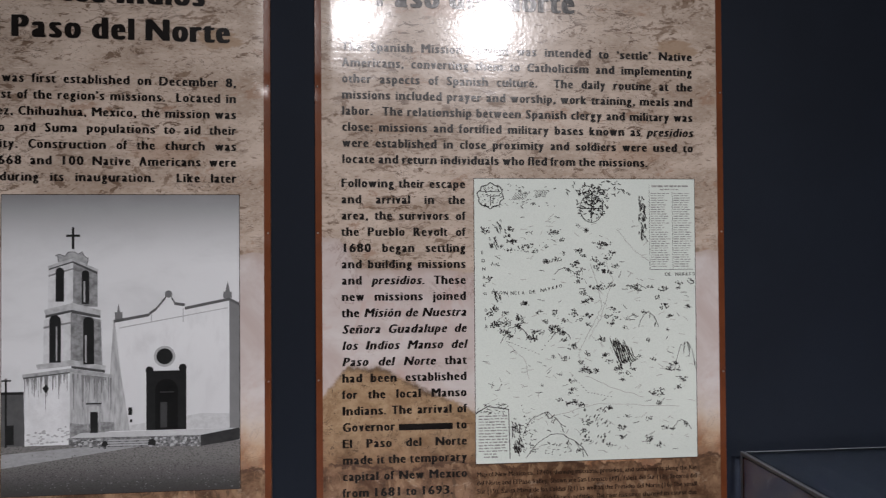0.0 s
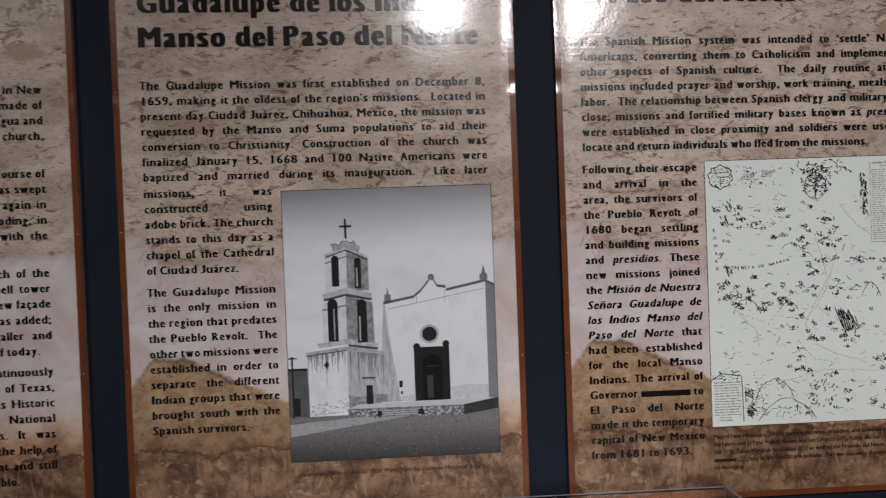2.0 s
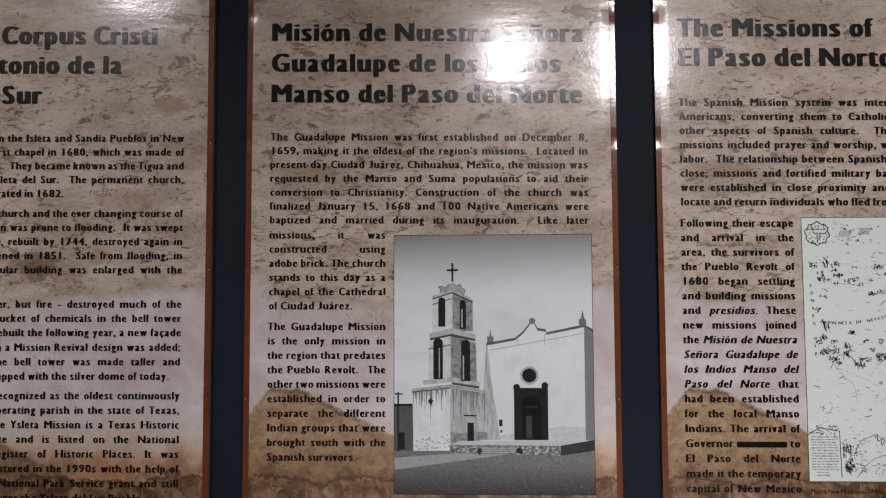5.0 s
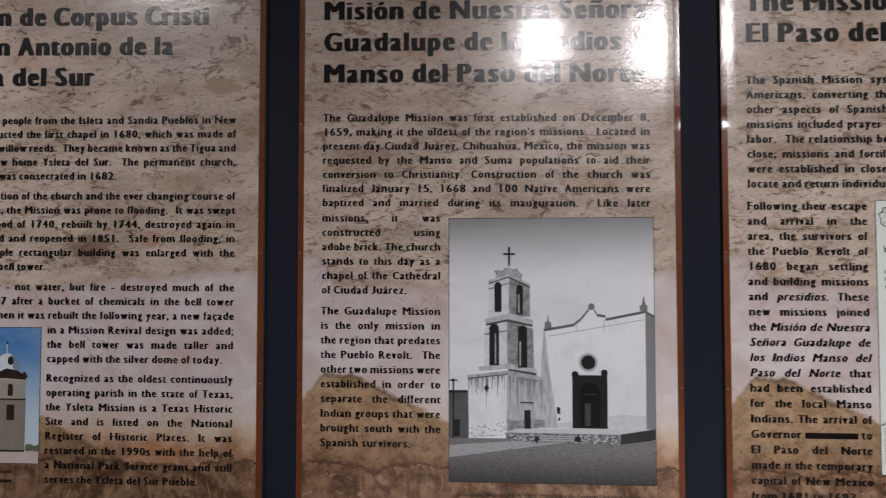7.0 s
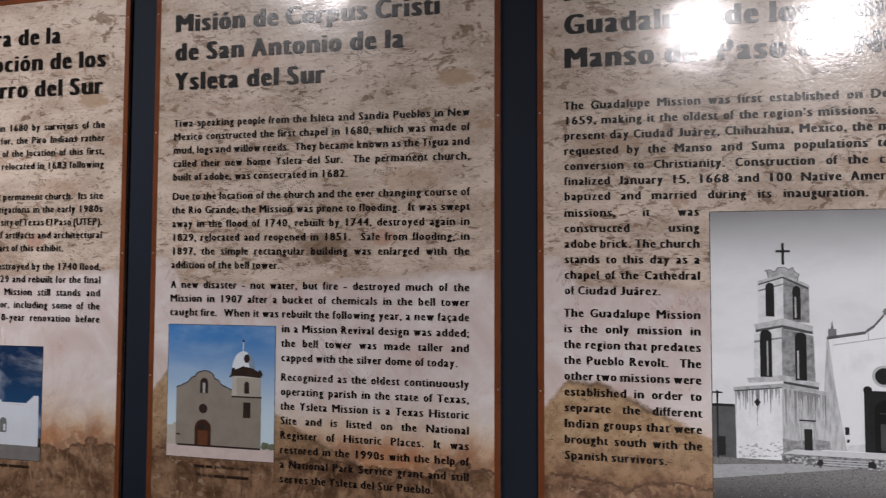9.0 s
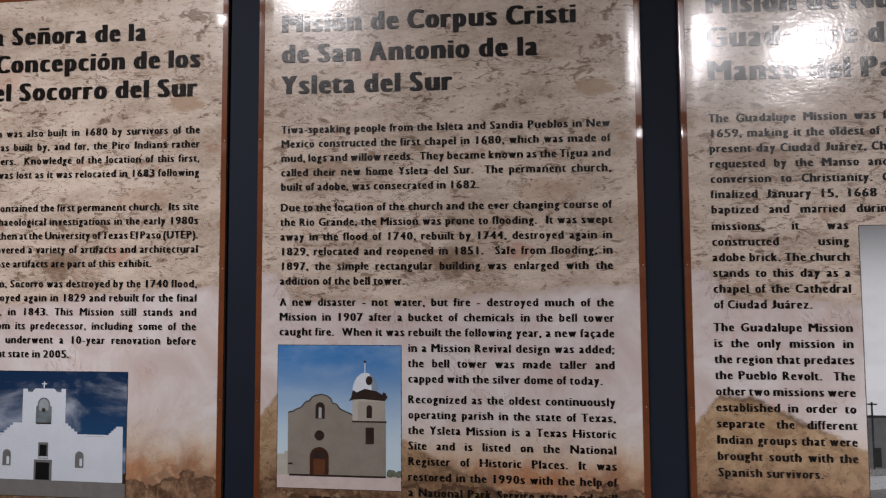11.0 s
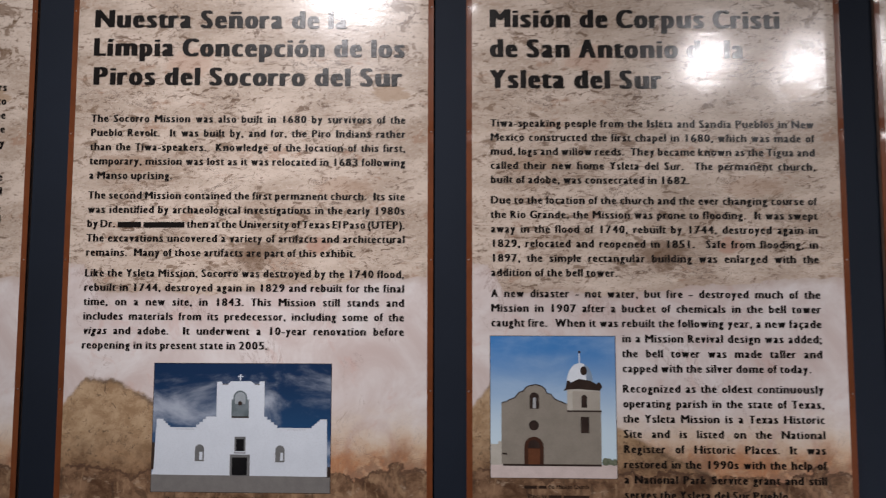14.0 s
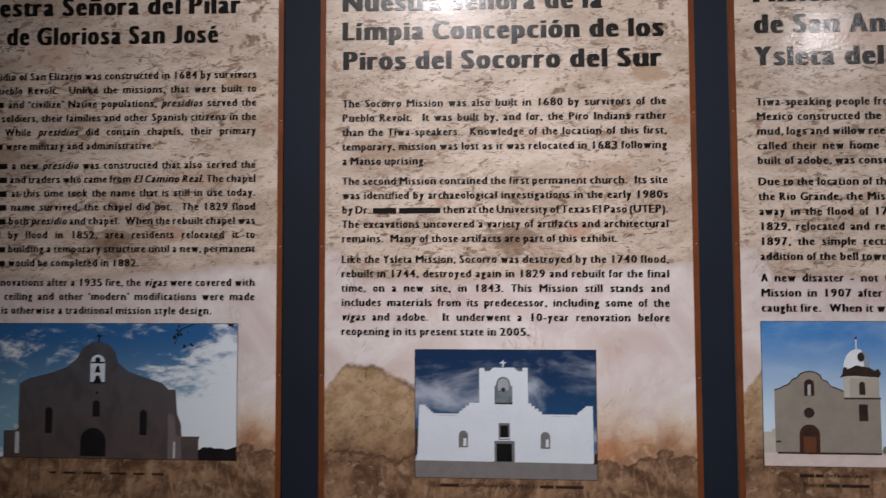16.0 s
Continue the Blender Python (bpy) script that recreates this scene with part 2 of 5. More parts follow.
    # rock along the foot
    rocky = n.noise(19.0, 8.0, 0.72, (1, 1, 1.25), (3.3, 0, 6.0), 0.25)
    rock = n.mix(n.step(rocky, 0.36, 0.64), (0.088, 0.045, 0.025), (0.275, 0.165, 0.098))
    light = n.step(n.noise(34.0, 5.0, 0.65, (1, 1, 1.6), (5.5, 0, 5.0), 0.3), 0.58, 0.66)
    rock = n.mix(n.math("MULTIPLY", light, 0.6), rock, (0.40, 0.30, 0.215))
    brush = n.noise(26.0, 5.0, 0.6, (1.9, 1, 0.9), (2.5, 0, 7.5), 1.6)
    rock = n.mix(n.math("MULTIPLY", n.step(brush, 0.54, 0.64), 0.55), rock, (0.37, 0.24, 0.14))
    rock = n.mix(n.math("MULTIPLY", n.step(brush, 0.44, 0.34), 0.6), rock, (0.060, 0.036, 0.024))
    seam = n.math("ADD", n.math("ADD", n.z, n.math("MULTIPLY", wob, 0.75)), n.math("MULTIPLY", n.math("SUBTRACT", n.noise(4.5, 3.0, 0.6, shift=(2.2, 0, 8.8)), 0.5), 0.10))
    c = n.mix(n.step(seam, 0.114, 0.106), c, rock)
    crackline = n.math("MULTIPLY", n.step(seam, 0.106, 0.1085), n.step(seam, 0.1135, 0.111))
    c = n.mix(n.math("MULTIPLY", n.math("MULTIPLY", crackline, n.step(patch, 0.40, 0.52)), 0.8), c, (0.075, 0.040, 0.026))
    return n.done(c, 0.3)


def plain(name, a, b, scale, rough, metallic=0.0, relief=0.0, stretch=(1, 1, 1)):
    n = Net(name)
    f = n.noise(scale, 5.0, 0.6, stretch)
    if relief:
        n.t.links.new(n.bump(n.noise(scale * 6, 3.0), 0.4, relief), n.bsdf.inputs["Normal"])
    return n.done(n.mix(n.step(f, 0.3, 0.7), a, b), rough, metallic)


def clear(name, tint, rough):
    n = Net(name)
    n.bsdf.inputs["Transmission Weight"].default_value = 1.0
    n.bsdf.inputs["IOR"].default_value = 1.49
    smear = n.math("MULTIPLY", n.step(n.noise(6.0, 5.0, 0.6), 0.45, 0.75), 0.06)
    return n.done(tint, n.math("ADD", smear, rough))


M_WALL = plain("navy_wall_paint", (0.0055, 0.0090, 0.0165), (0.0075, 0.0120, 0.0215), 3.0, 0.75, relief=0.0008)
M_WALL.node_tree.nodes["Principled BSDF"].inputs["Specular IOR Level"].default_value = 0.22
M_PRINT = backdrop_print()
M_BORDER = printed("russet_border", (0.165, 0.050, 0.019), (0.105, 0.032, 0.013), 25.0, 0.6)
M_CORE = plain("foam_board_core", (0.20, 0.13, 0.10), (0.28, 0.19, 0.15), 40.0, 0.7)
M_INK = printed("black_ink", (0.009, 0.0073, 0.0066), (0.015, 0.012, 0.011), 50.0, 0.5)
M_FINE = printed("brown_black_ink", (0.030, 0.018, 0.013), (0.05, 0.03, 0.02), 50.0, 0.5)
M_NAIL = plain("bright_nail", (0.42, 0.40, 0.38), (0.30, 0.28, 0.26), 200.0, 0.3, 0.9)
M_RAIL = plain("stained_wood", (0.17, 0.062, 0.024), (0.27, 0.105, 0.042), 9.0, 0.4, relief=0.0006, stretch=(0.6, 6, 6))
M_CLEAR = clear("clear_acrylic", (0.98, 0.985, 0.985), 0.01)
M_FROST = plain("polished_acrylic_edge", (0.15, 0.16, 0.18), (0.19, 0.20, 0.22), 20.0, 0.3)
M_PLINTH = plain("dark_plinth_paint", (0.018, 0.018, 0.02), (0.028, 0.027, 0.028), 5.0, 0.5, relief=0.0008)
M_CARPET = plain("dark_carpet", (0.030, 0.028, 0.028), (0.055, 0.05, 0.046), 90.0, 0.95, relief=0.003)
M_CEIL = plain("dark_ceiling_paint", (0.05, 0.05, 0.052), (0.065, 0.064, 0.066), 4.0, 0.8, relief=0.001)
M_METAL = plain("black_fixture_paint", (0.02, 0.02, 0.02), (0.03, 0.03, 0.03), 30.0, 0.4)


# ---- geometry helpers ----
def mesh_of(name, bm):
    me = bpy.data.meshes.new(name)
    bm.to_mesh(me)
    bm.free()
    return me


def part(name, bm, material, parent, label=""):
    me = bm if isinstance(bm, bpy.types.Mesh) else mesh_of(name, bm)
    if not me.materials:
        me.materials.append(material)
    ob = new(name, me)
    ob.parent = parent
    return tagged(ob, label)


def box(x0, x1, y0, y1, z0, z1, bevel=0.0, seg=1):
    bm = bmesh.new()
    bmesh.ops.create_cube(bm, size=1)
    for v in bm.verts:
        v.co = Vector(((x0 + x1) / 2 + v.co.x * (x1 - x0), (y0 + y1) / 2 + v.co.y * (y1 - y0), (z0 + z1) / 2 + v.co.z * (z1 - z0)))
    if bevel:
        bmesh.ops.bevel(bm, geom=bm.edges[:], offset=bevel, segments=seg, affect="EDGES", profile=0.5)
    return bm


def flat(shapes, y):
    """One flat mesh facing the viewer, from outlines of (x, z)."""
    bm = bmesh.new()
    for k, pts in enumerate(shapes):
        f = bm.faces.new([bm.verts.new((x, y - 3e-6 * (k % 24), z)) for x, z in pts])
        f.normal_update()
        if f.normal.y > 0:
            f.normal_flip()
    bmesh.ops.triangulate(bm, faces=[f for f in bm.faces if len(f.verts) > 4])
    return bm


def disc_pts(cx, cz, rx, rz, n=20, a0=0.0, a1=360.0):
    full = abs(a1 - a0) >= 360
    k = n if full else n + 1
    return [(cx + rx * math.cos(radians(a0 + (a1 - a0) * i / n)), cz + rz * math.sin(radians(a0 + (a1 - a0) * i / n))) for i in range(k)]


def stroke(pts, w):
    """A pen line as short quads along points."""
    out = []
    for (x0, z0), (x1, z1) in zip(pts, pts[1:]):
        d = math.hypot(x1 - x0, z1 - z0) or 1e-6
        nx, nz = -(z1 - z0) / d * w / 2, (x1 - x0) / d * w / 2
        out.append([(x0 - nx, z0 - nz), (x1 - nx, z1 - nz), (x1 + nx, z1 + nz), (x0 + nx, z0 + nz)])
    return out


def thing(name, at, label, category, group="", kind=""):
    ob = new(name)
    ob.matrix_basis = pose(*at)
    return tagged(ob, label, category, group, kind)


# ---- room ----
def slab(name, dims, mat, label, category):
    ob = part(name, box(*dims), mat, None)
    return tagged(ob, label, category, kind="structure")


slab("floor", (-5.0, 3.2, -3.6, 1.1, -0.05, 0.0), M_CARPET, "dark patterned gallery carpet under the exhibit", "floor")
slab("ceiling", (-5.0, 3.2, -3.6, 1.1, CEILING, CEILING + 0.1), M_CEIL, "dark painted gallery ceiling over the panels", "ceiling")
slab("wall_north", (-4.9, 3.1, WALL_Y, 1.09, 0.0, CEILING), M_WALL, "dark navy painted wall behind the text panels", "wall")
slab("wall_south", (-4.9, 3.1, -3.6, -3.5, 0.0, CEILING), M_WALL, "dark navy painted wall across the gallery", "wall")
slab("wall_west", (-5.0, -4.9, -3.6, 1.09, 0.0, CEILING), M_WALL, "dark navy painted end wall of the gallery", "wall")
slab("wall_east", (3.1, 3.2, -3.6, 1.09, 0.0, CEILING), M_WALL, "dark navy painted end wall of the gallery", "wall")
rail = part("trim", box(-4.0, 0.9, WALL_Y - 0.014, WALL_Y, 2.038, 2.084, 0.003, 2), M_RAIL, None)
tagged(rail, "reddish-brown wooden rail along the navy wall", "trim", kind="structure")


# ---- lettering ----
BOLD, HEAVY = 0.112, 0.130               # sideways thickening, in letter heights
CAP = 0.682                                # height of a capital in the built-in font
TRACK = 0.066                              # bare space between two letters
EM = 0.0192                                # width of the body type's square
GLYPHS = {}
# the typeface's letter widths: even figures, a broad n and u, a narrow C and o
WIDTHS = {"'": 0.25, ",": 0.25, ".": 0.25, ";": 0.25, "-": 0.36, "A": 0.62, "B": 0.58, "C": 0.574, "D": 0.711, "E": 0.52, "F": 0.49, "G": 0.68, "H": 0.74,
          "I": 0.28, "J": 0.443, "K": 0.64, "L": 0.466, "M": 0.76, "N": 0.74, "O": 0.72, "P": 0.545, "R": 0.59, "S": 0.489, "T": 0.541, "U": 0.70, "V": 0.60,
          "W": 0.98, "Y": 0.58, "a": 0.46, "b": 0.50, "c": 0.431, "d": 0.52, "e": 0.466, "f": 0.285, "g": 0.47, "h": 0.535, "i": 0.25, "j": 0.25, "k": 0.52,
          "l": 0.24, "m": 0.805, "n": 0.545, "o": 0.502, "p": 0.50, "q": 0.507, "r": 0.376, "s": 0.425, "t": 0.332, "u": 0.545, "v": 0.45, "w": 0.69,
          "x": 0.48, "y": 0.48, "z": 0.46, "(": 0.30, ")": 0.30, "‘": 0.24, "’": 0.24}
WIDTHS.update({a: WIDTHS[b] for a, b in zip("áñóíéç", "anoiec")})
WIDTHS.update({d: 0.555 for d in "0123456789"})


def letter_meshes(words):
    """Every letter once, as a unit-size mesh: (points, faces, inked width)."""
    made = []
    for ch, fine in sorted({(ch, fine) for w, fine in words for ch in w}):
        cu = bpy.data.curves.new("letters", "FONT")
        cu.body, cu.size, cu.resolution_u, cu.fill_mode = ch, 1.0, 2 if fine else 4, "FRONT"
        cu.offset = -0.006               # thin bars, thickened sideways below
        made.append((ch, fine, new("letters", cu)))
    graph = bpy.context.evaluated_depsgraph_get()
    for ch, fine, ob in made:
        me = bpy.data.meshes.new_from_object(ob.evaluated_get(graph))
        vs = np.array([v.co[:2] for v in me.vertices])
        vs[:, 0] -= vs[:, 0].min()
        z = vs[:, 1]
        if ch.islower():                 # a tall x-height under unchanged ascenders
            vs[:, 1] = np.where(z <= 0.449, z * np.where(z > 0, 1.07, 0.9), 0.480 + (z - 0.449) * 0.867)
        if ch == "J":                    # stands on the line
            vs[:, 1] = (z - z.min()) / np.ptp(z) * CAP
        GLYPHS[(ch, fine)] = (vs, [tuple(p.vertices) for p in me.polygons], float(np.ptp(vs[:, 0])))
        cu = ob.data
        bpy.data.objects.remove(ob)
        bpy.data.curves.remove(cu)
        bpy.data.meshes.remove(me)


def clean(word):
    return word.strip("*")


def split_line(line):
    """Words of a line; two spaces leave an empty word, '~', and so a double gap."""
    return line.replace("  ", " ~ ").split()


def width_of(word):
    if word == "~":
        return 0.0
    if word.startswith("#"):
        return int(word[1:]) * 0.5
    return sum(WIDTHS.get(ch, 0.5) for ch in clean(word)) - TRACK


def text_line(name, words, x0, x1, zmid, cap, sx, parent, fine=True, gap=0.29, fill=True, mat=None, bold=BOLD, split=""):
    """One printed line: words set from x0, spread to x1 where the line is justified. A word '#n' is a plain bar n letters long; '*word*' slants.
    The sheets hang a hair out of true: the higher a line, the more its far end dips. split: "word" or "letter" makes each of those a mesh of its own."""
    size = cap / CAP
    widths = [width_of(w) * size * sx for w in words]
    space = gap * size * sx
    if fill and len(words) > 1:
        space = (x1 - x0 - sum(widths)) / (len(words) - 1)
    dip = -0.028 * max(zmid - 0.253, 0.0)
    x = x0
    base = zmid - cap / 2
    verts, faces = [], []

    def lay():
        me = bpy.data.meshes.new(name)
        me.from_pydata(verts, [], faces)
        me.update()
        part(name, me, mat or M_INK, parent)
        verts.clear()
        faces.clear()

    for w, wd in zip(words, widths):
        if w == "~":
            x += space
            continue
        if w.startswith("#"):
            k, foot = len(verts), base + dip * (x - x0)
            verts += [(x, -0.0008, foot), (x + wd, -0.0008, foot), (x + wd, -0.0008, foot + cap * 0.72), (x, -0.0008, foot + cap * 0.72)]
            faces.append((k, k + 1, k + 2, k + 3))
        else:
            slant = 0.22 if w.startswith("*") else 0.0
            layers = 1 if not bold else 4 if fine else 5
            pen = 0.0
            for ch in clean(w):
                vs, fs, ink_width = GLYPHS[(ch, fine)]
                room = WIDTHS.get(ch, 0.5) - TRACK
                wide = 0.9 if ch == "1" else min(max((room - bold) / ink_width, 0.70), 1.40)
                start = pen + (room - bold - ink_width * wide) / 2
                foot = base + dip * (x + pen * size * sx - x0)
                for layer in range(layers):
                    k = len(verts)
                    dx = start + (bold * layer / (layers - 1) if layers > 1 else 0.0)
                    verts += [(x + (vx * wide + dx + slant * vz) * size * sx, -0.0006 - 0.00008 * layer, foot + vz * size) for vx, vz in vs]
                    faces += [tuple(i + k for i in f) for f in fs]
                pen += room + TRACK
                if split == "letter":
                    lay()
        if split and verts:
            lay()
        x += wd + space
    if verts:
        lay()


def squeeze(lines, width, cap, gap=0.20):
    """The letter width at which the fullest line still fits."""
    size = cap / CAP
    return min([EM / size] + [width / (sum(width_of(w) for w in l) * size + gap * size * (len(l) - 1)) for l in lines if len(l) > 1])


BODY_CAP, TITLE_CAP = 0.0122, 0.0298


def paragraph(parent, text, x0, x1, z_first, pitch, sx, last=True):
    """Lines parted by '/'; all but the last are justified. last: the closing line is short."""
    lines = [split_line(l) for l in text.split("/")]
    for i, l in enumerate(lines):
        short = last and i == len(lines) - 1
        text_line("word", l, x0, x1, z_first - pitch * i, BODY_CAP, sx, parent, fill=not short, split="word")


# ---- panels ----
def panel(cx, label):
    p = thing("exhibit_panel", (cx, FACE_Y, BOTTOM), label, "exhibit panel", "exhibit panels along the wall")
    h = PW / 2
    part("board", box(-h + 0.0005, h - 0.0005, 0.0008, WALL_Y - FACE_Y, 0.0005, PH - 0.0005, 0.0006), M_CORE, p, "thin foam board backing")
    part("printed_sheet", flat([[(-h + 0.009, 0.009), (h - 0.009, 0.009), (h - 0.009, PH - 0.009), (-h + 0.009, PH - 0.009)]], 0.0), M_PRINT, p, "glossy sheet printed with adobe stone and plaster")
    b = 0.0092
    for x0, x1, z0, z1 in ((-h, -h + b, 0, PH), (h - b, h, 0, PH), (-h + b, h - b, 0, b), (-h + b, h - b, PH - b, PH)):
        part("border", box(x0, x1, -0.0004, 0.0008, z0, z1, 0.0003), M_BORDER, p, "russet printed border")
    for sx in (-1, 1):
        for z in (0.857, 0.650, 0.443, 0.236):
            bm = bmesh.new()
            bmesh.ops.create_uvsphere(bm, u_segments=10, v_segments=6, radius=0.0014)
            for v in bm.verts:
                v.co = Vector((v.co.x + sx * (h - 0.0035), v.co.y * 0.6 - 0.0004, v.co.z + z))
            part("nail", bm, M_NAIL, p, "small bright nail head")
    return p


JOINED = {"coping", "cross", "portal", "portal_leaf", "dome", "low_wall", "side_door"}


class Picture:
    """A printed picture on a panel: flat shapes given by shares of its width and height (from its upper left)."""

    def __init__(self, parent, name, x0, x1, ztop, zbot, ground, label):
        self.x0, self.w, self.z0, self.h = x0, x1 - x0, ztop, ztop - zbot
        self.ob = part(name, flat([self.rect(0, 0, 1, 1)], -0.0004), ground, parent, label)
        e = 0.0009
        rim = [[(x0 - e, zbot - e), (x1 + e, zbot - e), (x1 + e, ztop + e), (x0 - e, ztop + e)]]
        part("outline", flat(rim, -0.0002), M_FINE, self.ob, "thin dark outline")

    def p(self, u, v):
        return (self.x0 + min(max(u, 0.0), 1.0) * self.w, self.z0 - min(max(v, 0.0), 1.0) * self.h)

    def rect(self, u0, v0, u1, v1):
        return [self.p(u0, v1), self.p(u1, v1), self.p(u1, v0), self.p(u0, v0)]

    def poly(self, *uv):
        return [self.p(u, v) for u, v in uv]

    def arch(self, u0, v0, u1, v1):
        r, mid = (u1 - u0) / 2, (u0 + u1) / 2
        rv = r * self.w / self.h
        top = [self.p(mid + r * math.cos(radians(a)), v0 + rv - rv * math.sin(radians(a))) for a in range(0, 181, 15)]
        return [self.p(u0, v1), self.p(u1, v1)] + top

    def oval(self, u, v, ru, rv=None):
        rv = rv or ru * self.w / self.h
        return [self.p(a, b) for a, b in disc_pts(u, v, ru, rv)]

    def add(self, name, mat, layer, *shapes):
        if 2 <= len(shapes) <= 8 and name not in JOINED:
            return [self.add(name, mat, layer + 0.05 * k, s) for k, s in enumerate(shapes)]
        ob = part(name, flat(shapes, -0.0005 - 0.00008 * layer), mat, self.ob)
        return tagged(ob, kind="stuff") if len(shapes) > 12 else ob


M = {}


def ink(key, *args, **kw):
    if key not in M:
        M[key] = printed("print_" + key, *args, **kw)
    return M[key]


def grey(v, spread=0.75, scale=90.0, amount=0.5, stretch=(1, 1, 1)):
    return ink("grey_%03d_%d" % (round(v * 1000), round(scale)), (v * 0.955, v * 0.98, v), (v * spread * 0.955, v * spread * 0.98, v * spread), scale, amount, stretch)


# the words of each panel; '#n' stands for a plain bar
A_TITLE = ["The Missions of", "El Paso del Norte"]
A_WIDE = "The Spanish Mission system was intended to ‘settle’ Native/Americans, converting them to Catholicism and implementing/other aspects of Spanish culture.  The daily routine at the/missions included prayer and worship, work training, meals and/labor.  The relationship between Spanish clergy and military was/close; missions and fortified military bases known as *presidios*/were established in close proximity and soldiers were used to/locate and return individuals who fled from the missions."
A_SIDE = "Following their escape/and arrival in the/area, the survivors of/the Pueblo Revolt of/1680 began settling/and building missions/and *presidios.* These/new missions joined/the *Misión* *de* *Nuestra*/*Señora* *Guadalupe* *de*/*los* *Indios* *Manso* *del*/*Paso* *del* *Norte* that/had been established/for the local Manso/Indians. The arrival of/Governor #8 to/El Paso del Norte/made it the temporary/capital of New Mexico/from 1681 to 1693."
A_CAPTION = "Map of New Mexico ca. 1740s showing missions, presidios, and settlements along the Rio/del Norte and El Paso Valley. Shown are San Lorenzo (17), Ysleta del Sur (18), Socorro del/Sur (19), Santa María de las Caldas (21) as well as the Presidio del Norte (16) The small/#8 (22) may be the San Elizario presidio. The river has since changed its course due/to flooding."
B_TITLE = ["Misión de Nuestra Señora", "Guadalupe de los Indios", "Manso del Paso del Norte"]
B_WIDE = "The Guadalupe Mission was first established on December 8,/1659, making it the oldest of the region’s missions.  Located in/present day Ciudad Juárez, Chihuahua, Mexico, the mission was/requested by the Manso and Suma populations to aid their/conversion to Christianity. Construction of the church was/finalized January 15, 1668 and 100 Native Americans were/baptized and married during its inauguration.  Like later"
B_SIDE = "missions, it was/constructed using/adobe brick. The church/stands to this day as a/chapel of the Cathedral/of Ciudad Juárez."
B_LAST = "The Guadalupe Mission/is the only mission in/the region that predates/the Pueblo Revolt.  The/other two missions were/established in order to/separate the different/Indian groups that were/brought south with the/Spanish survivors."
C_TITLE = ["Misión de Corpus Cristi", "de San Antonio de la", "Ysleta del Sur"]
C_1 = "Tiwa-speaking people from the Isleta and Sandia Pueblos in New/Mexico constructed the first chapel in 1680, which was made of/mud, logs and willow reeds.  They became known as the Tigua and/called their new home Ysleta del Sur.  The permanent church,/built of adobe, was consecrated in 1682."
C_2 = "Due to the location of the church and the ever changing course of/the Rio Grande, the Mission was prone to flooding.  It was swept/away in the flood of 1740, rebuilt by 1744, destroyed again in/1829, relocated and reopened in 1851.  Safe from flooding, in/1897, the simple rectangular building was enlarged with the/addition of the bell tower."
C_3 = "A new disaster - not water, but fire - destroyed much of the/Mission in 1907 after a bucket of chemicals in the bell tower/caught fire.  When it was rebuilt the following year, a new façade"
C_4 = "in a Mission Revival design was added;/the bell tower was made taller and/capped with the silver dome of today."
C_5 = "Recognized as the oldest continuously/operating parish in the state of Texas,/the Ysleta Mission is a Texas Historic/Site and is listed on the National/Register of Historic Places. It was/restored in the 1990s with the help of/a National Park Service grant and still/serves the Ysleta del Sur Pueblo."
D_TITLE = ["Nuestra Señora de la", "Límpia Concepción de los", "Piros del Socorro del Sur"]
D_1 = "The Socorro Mission was also built in 1680 by survivors of the/Pueblo Revolt.  It was built by, and for, the Piro Indians rather/than the Tiwa-speakers.  Knowledge of the location of this first,/temporary, mission was lost as it was relocated in 1683 following/a Manso uprising."
D_2 = "The second Mission contained the first permanent church.  Its site/was identified by archaeological investigations in the early 1980s/by Dr. #4 #7 then at the University of Texas El Paso (UTEP)./The excavations uncovered a variety of artifacts and architectural/remains.  Many of those artifacts are part of this exhibit."
D_3 = "Like the Ysleta Mission, Socorro was destroyed by the 1740 flood,/rebuilt in 1744, destroyed again in 1829 and rebuilt for the final/time, on a new site, in 1843. This Mission still stands and/includes materials from its predecessor, including some of the/*vigas* and adobe.  It underwent a 10-year renovation before/reopening in its present state in 2005."
E_TITLE = ["Nuestra Señora del Pilar", "#3 de Gloriosa San José"]
E_1 = "#3 Presidio of San Elizario was constructed in 1684 by survivors/of the Pueblo Revolt.  Unlike the missions, that were built to/#8 and ‘civilize’ Native populations, *presidios* served the/#7 soldiers, their families and other Spanish citizens in the/#7 While *presidios* did contain chapels, their primary/#8 were military and administrative."
E_2 = "#9 a new *presidio* was constructed that also served the/#9 and traders who came from *El* *Camino* *Real.* The chapel/#9 at this time took the name that is still in use today./#9 name survived, the chapel did not.  The 1829 flood/#9 both *presidio* and chapel.  When the rebuilt chapel was/destroyed by flood in 1852, area residents relocated it to/#9 building a temporary structure until a new, permanent/#9 would be completed in 1882."
E_3 = "#6 renovations after a 1935 fire, the *vigas* were covered with/#5 tin ceiling and other ‘modern’ modifications were made/#8 is otherwise a traditional mission style design."
C_CAPTION = ["#5 #3 the Mission Church", "Photo by #5 #10"]
D_CAPTION = ["The #7 Socorro Mission Church. Photo by #5 #10"]
B_CAPTION = ["Guadalupe Mission Church, 1900. Photo from the Colorado Historical Society."]
MAP_NAMES = ["RIO GRANDE", "PROVINCIA DE NAVAJO", "DE NABAJO"]

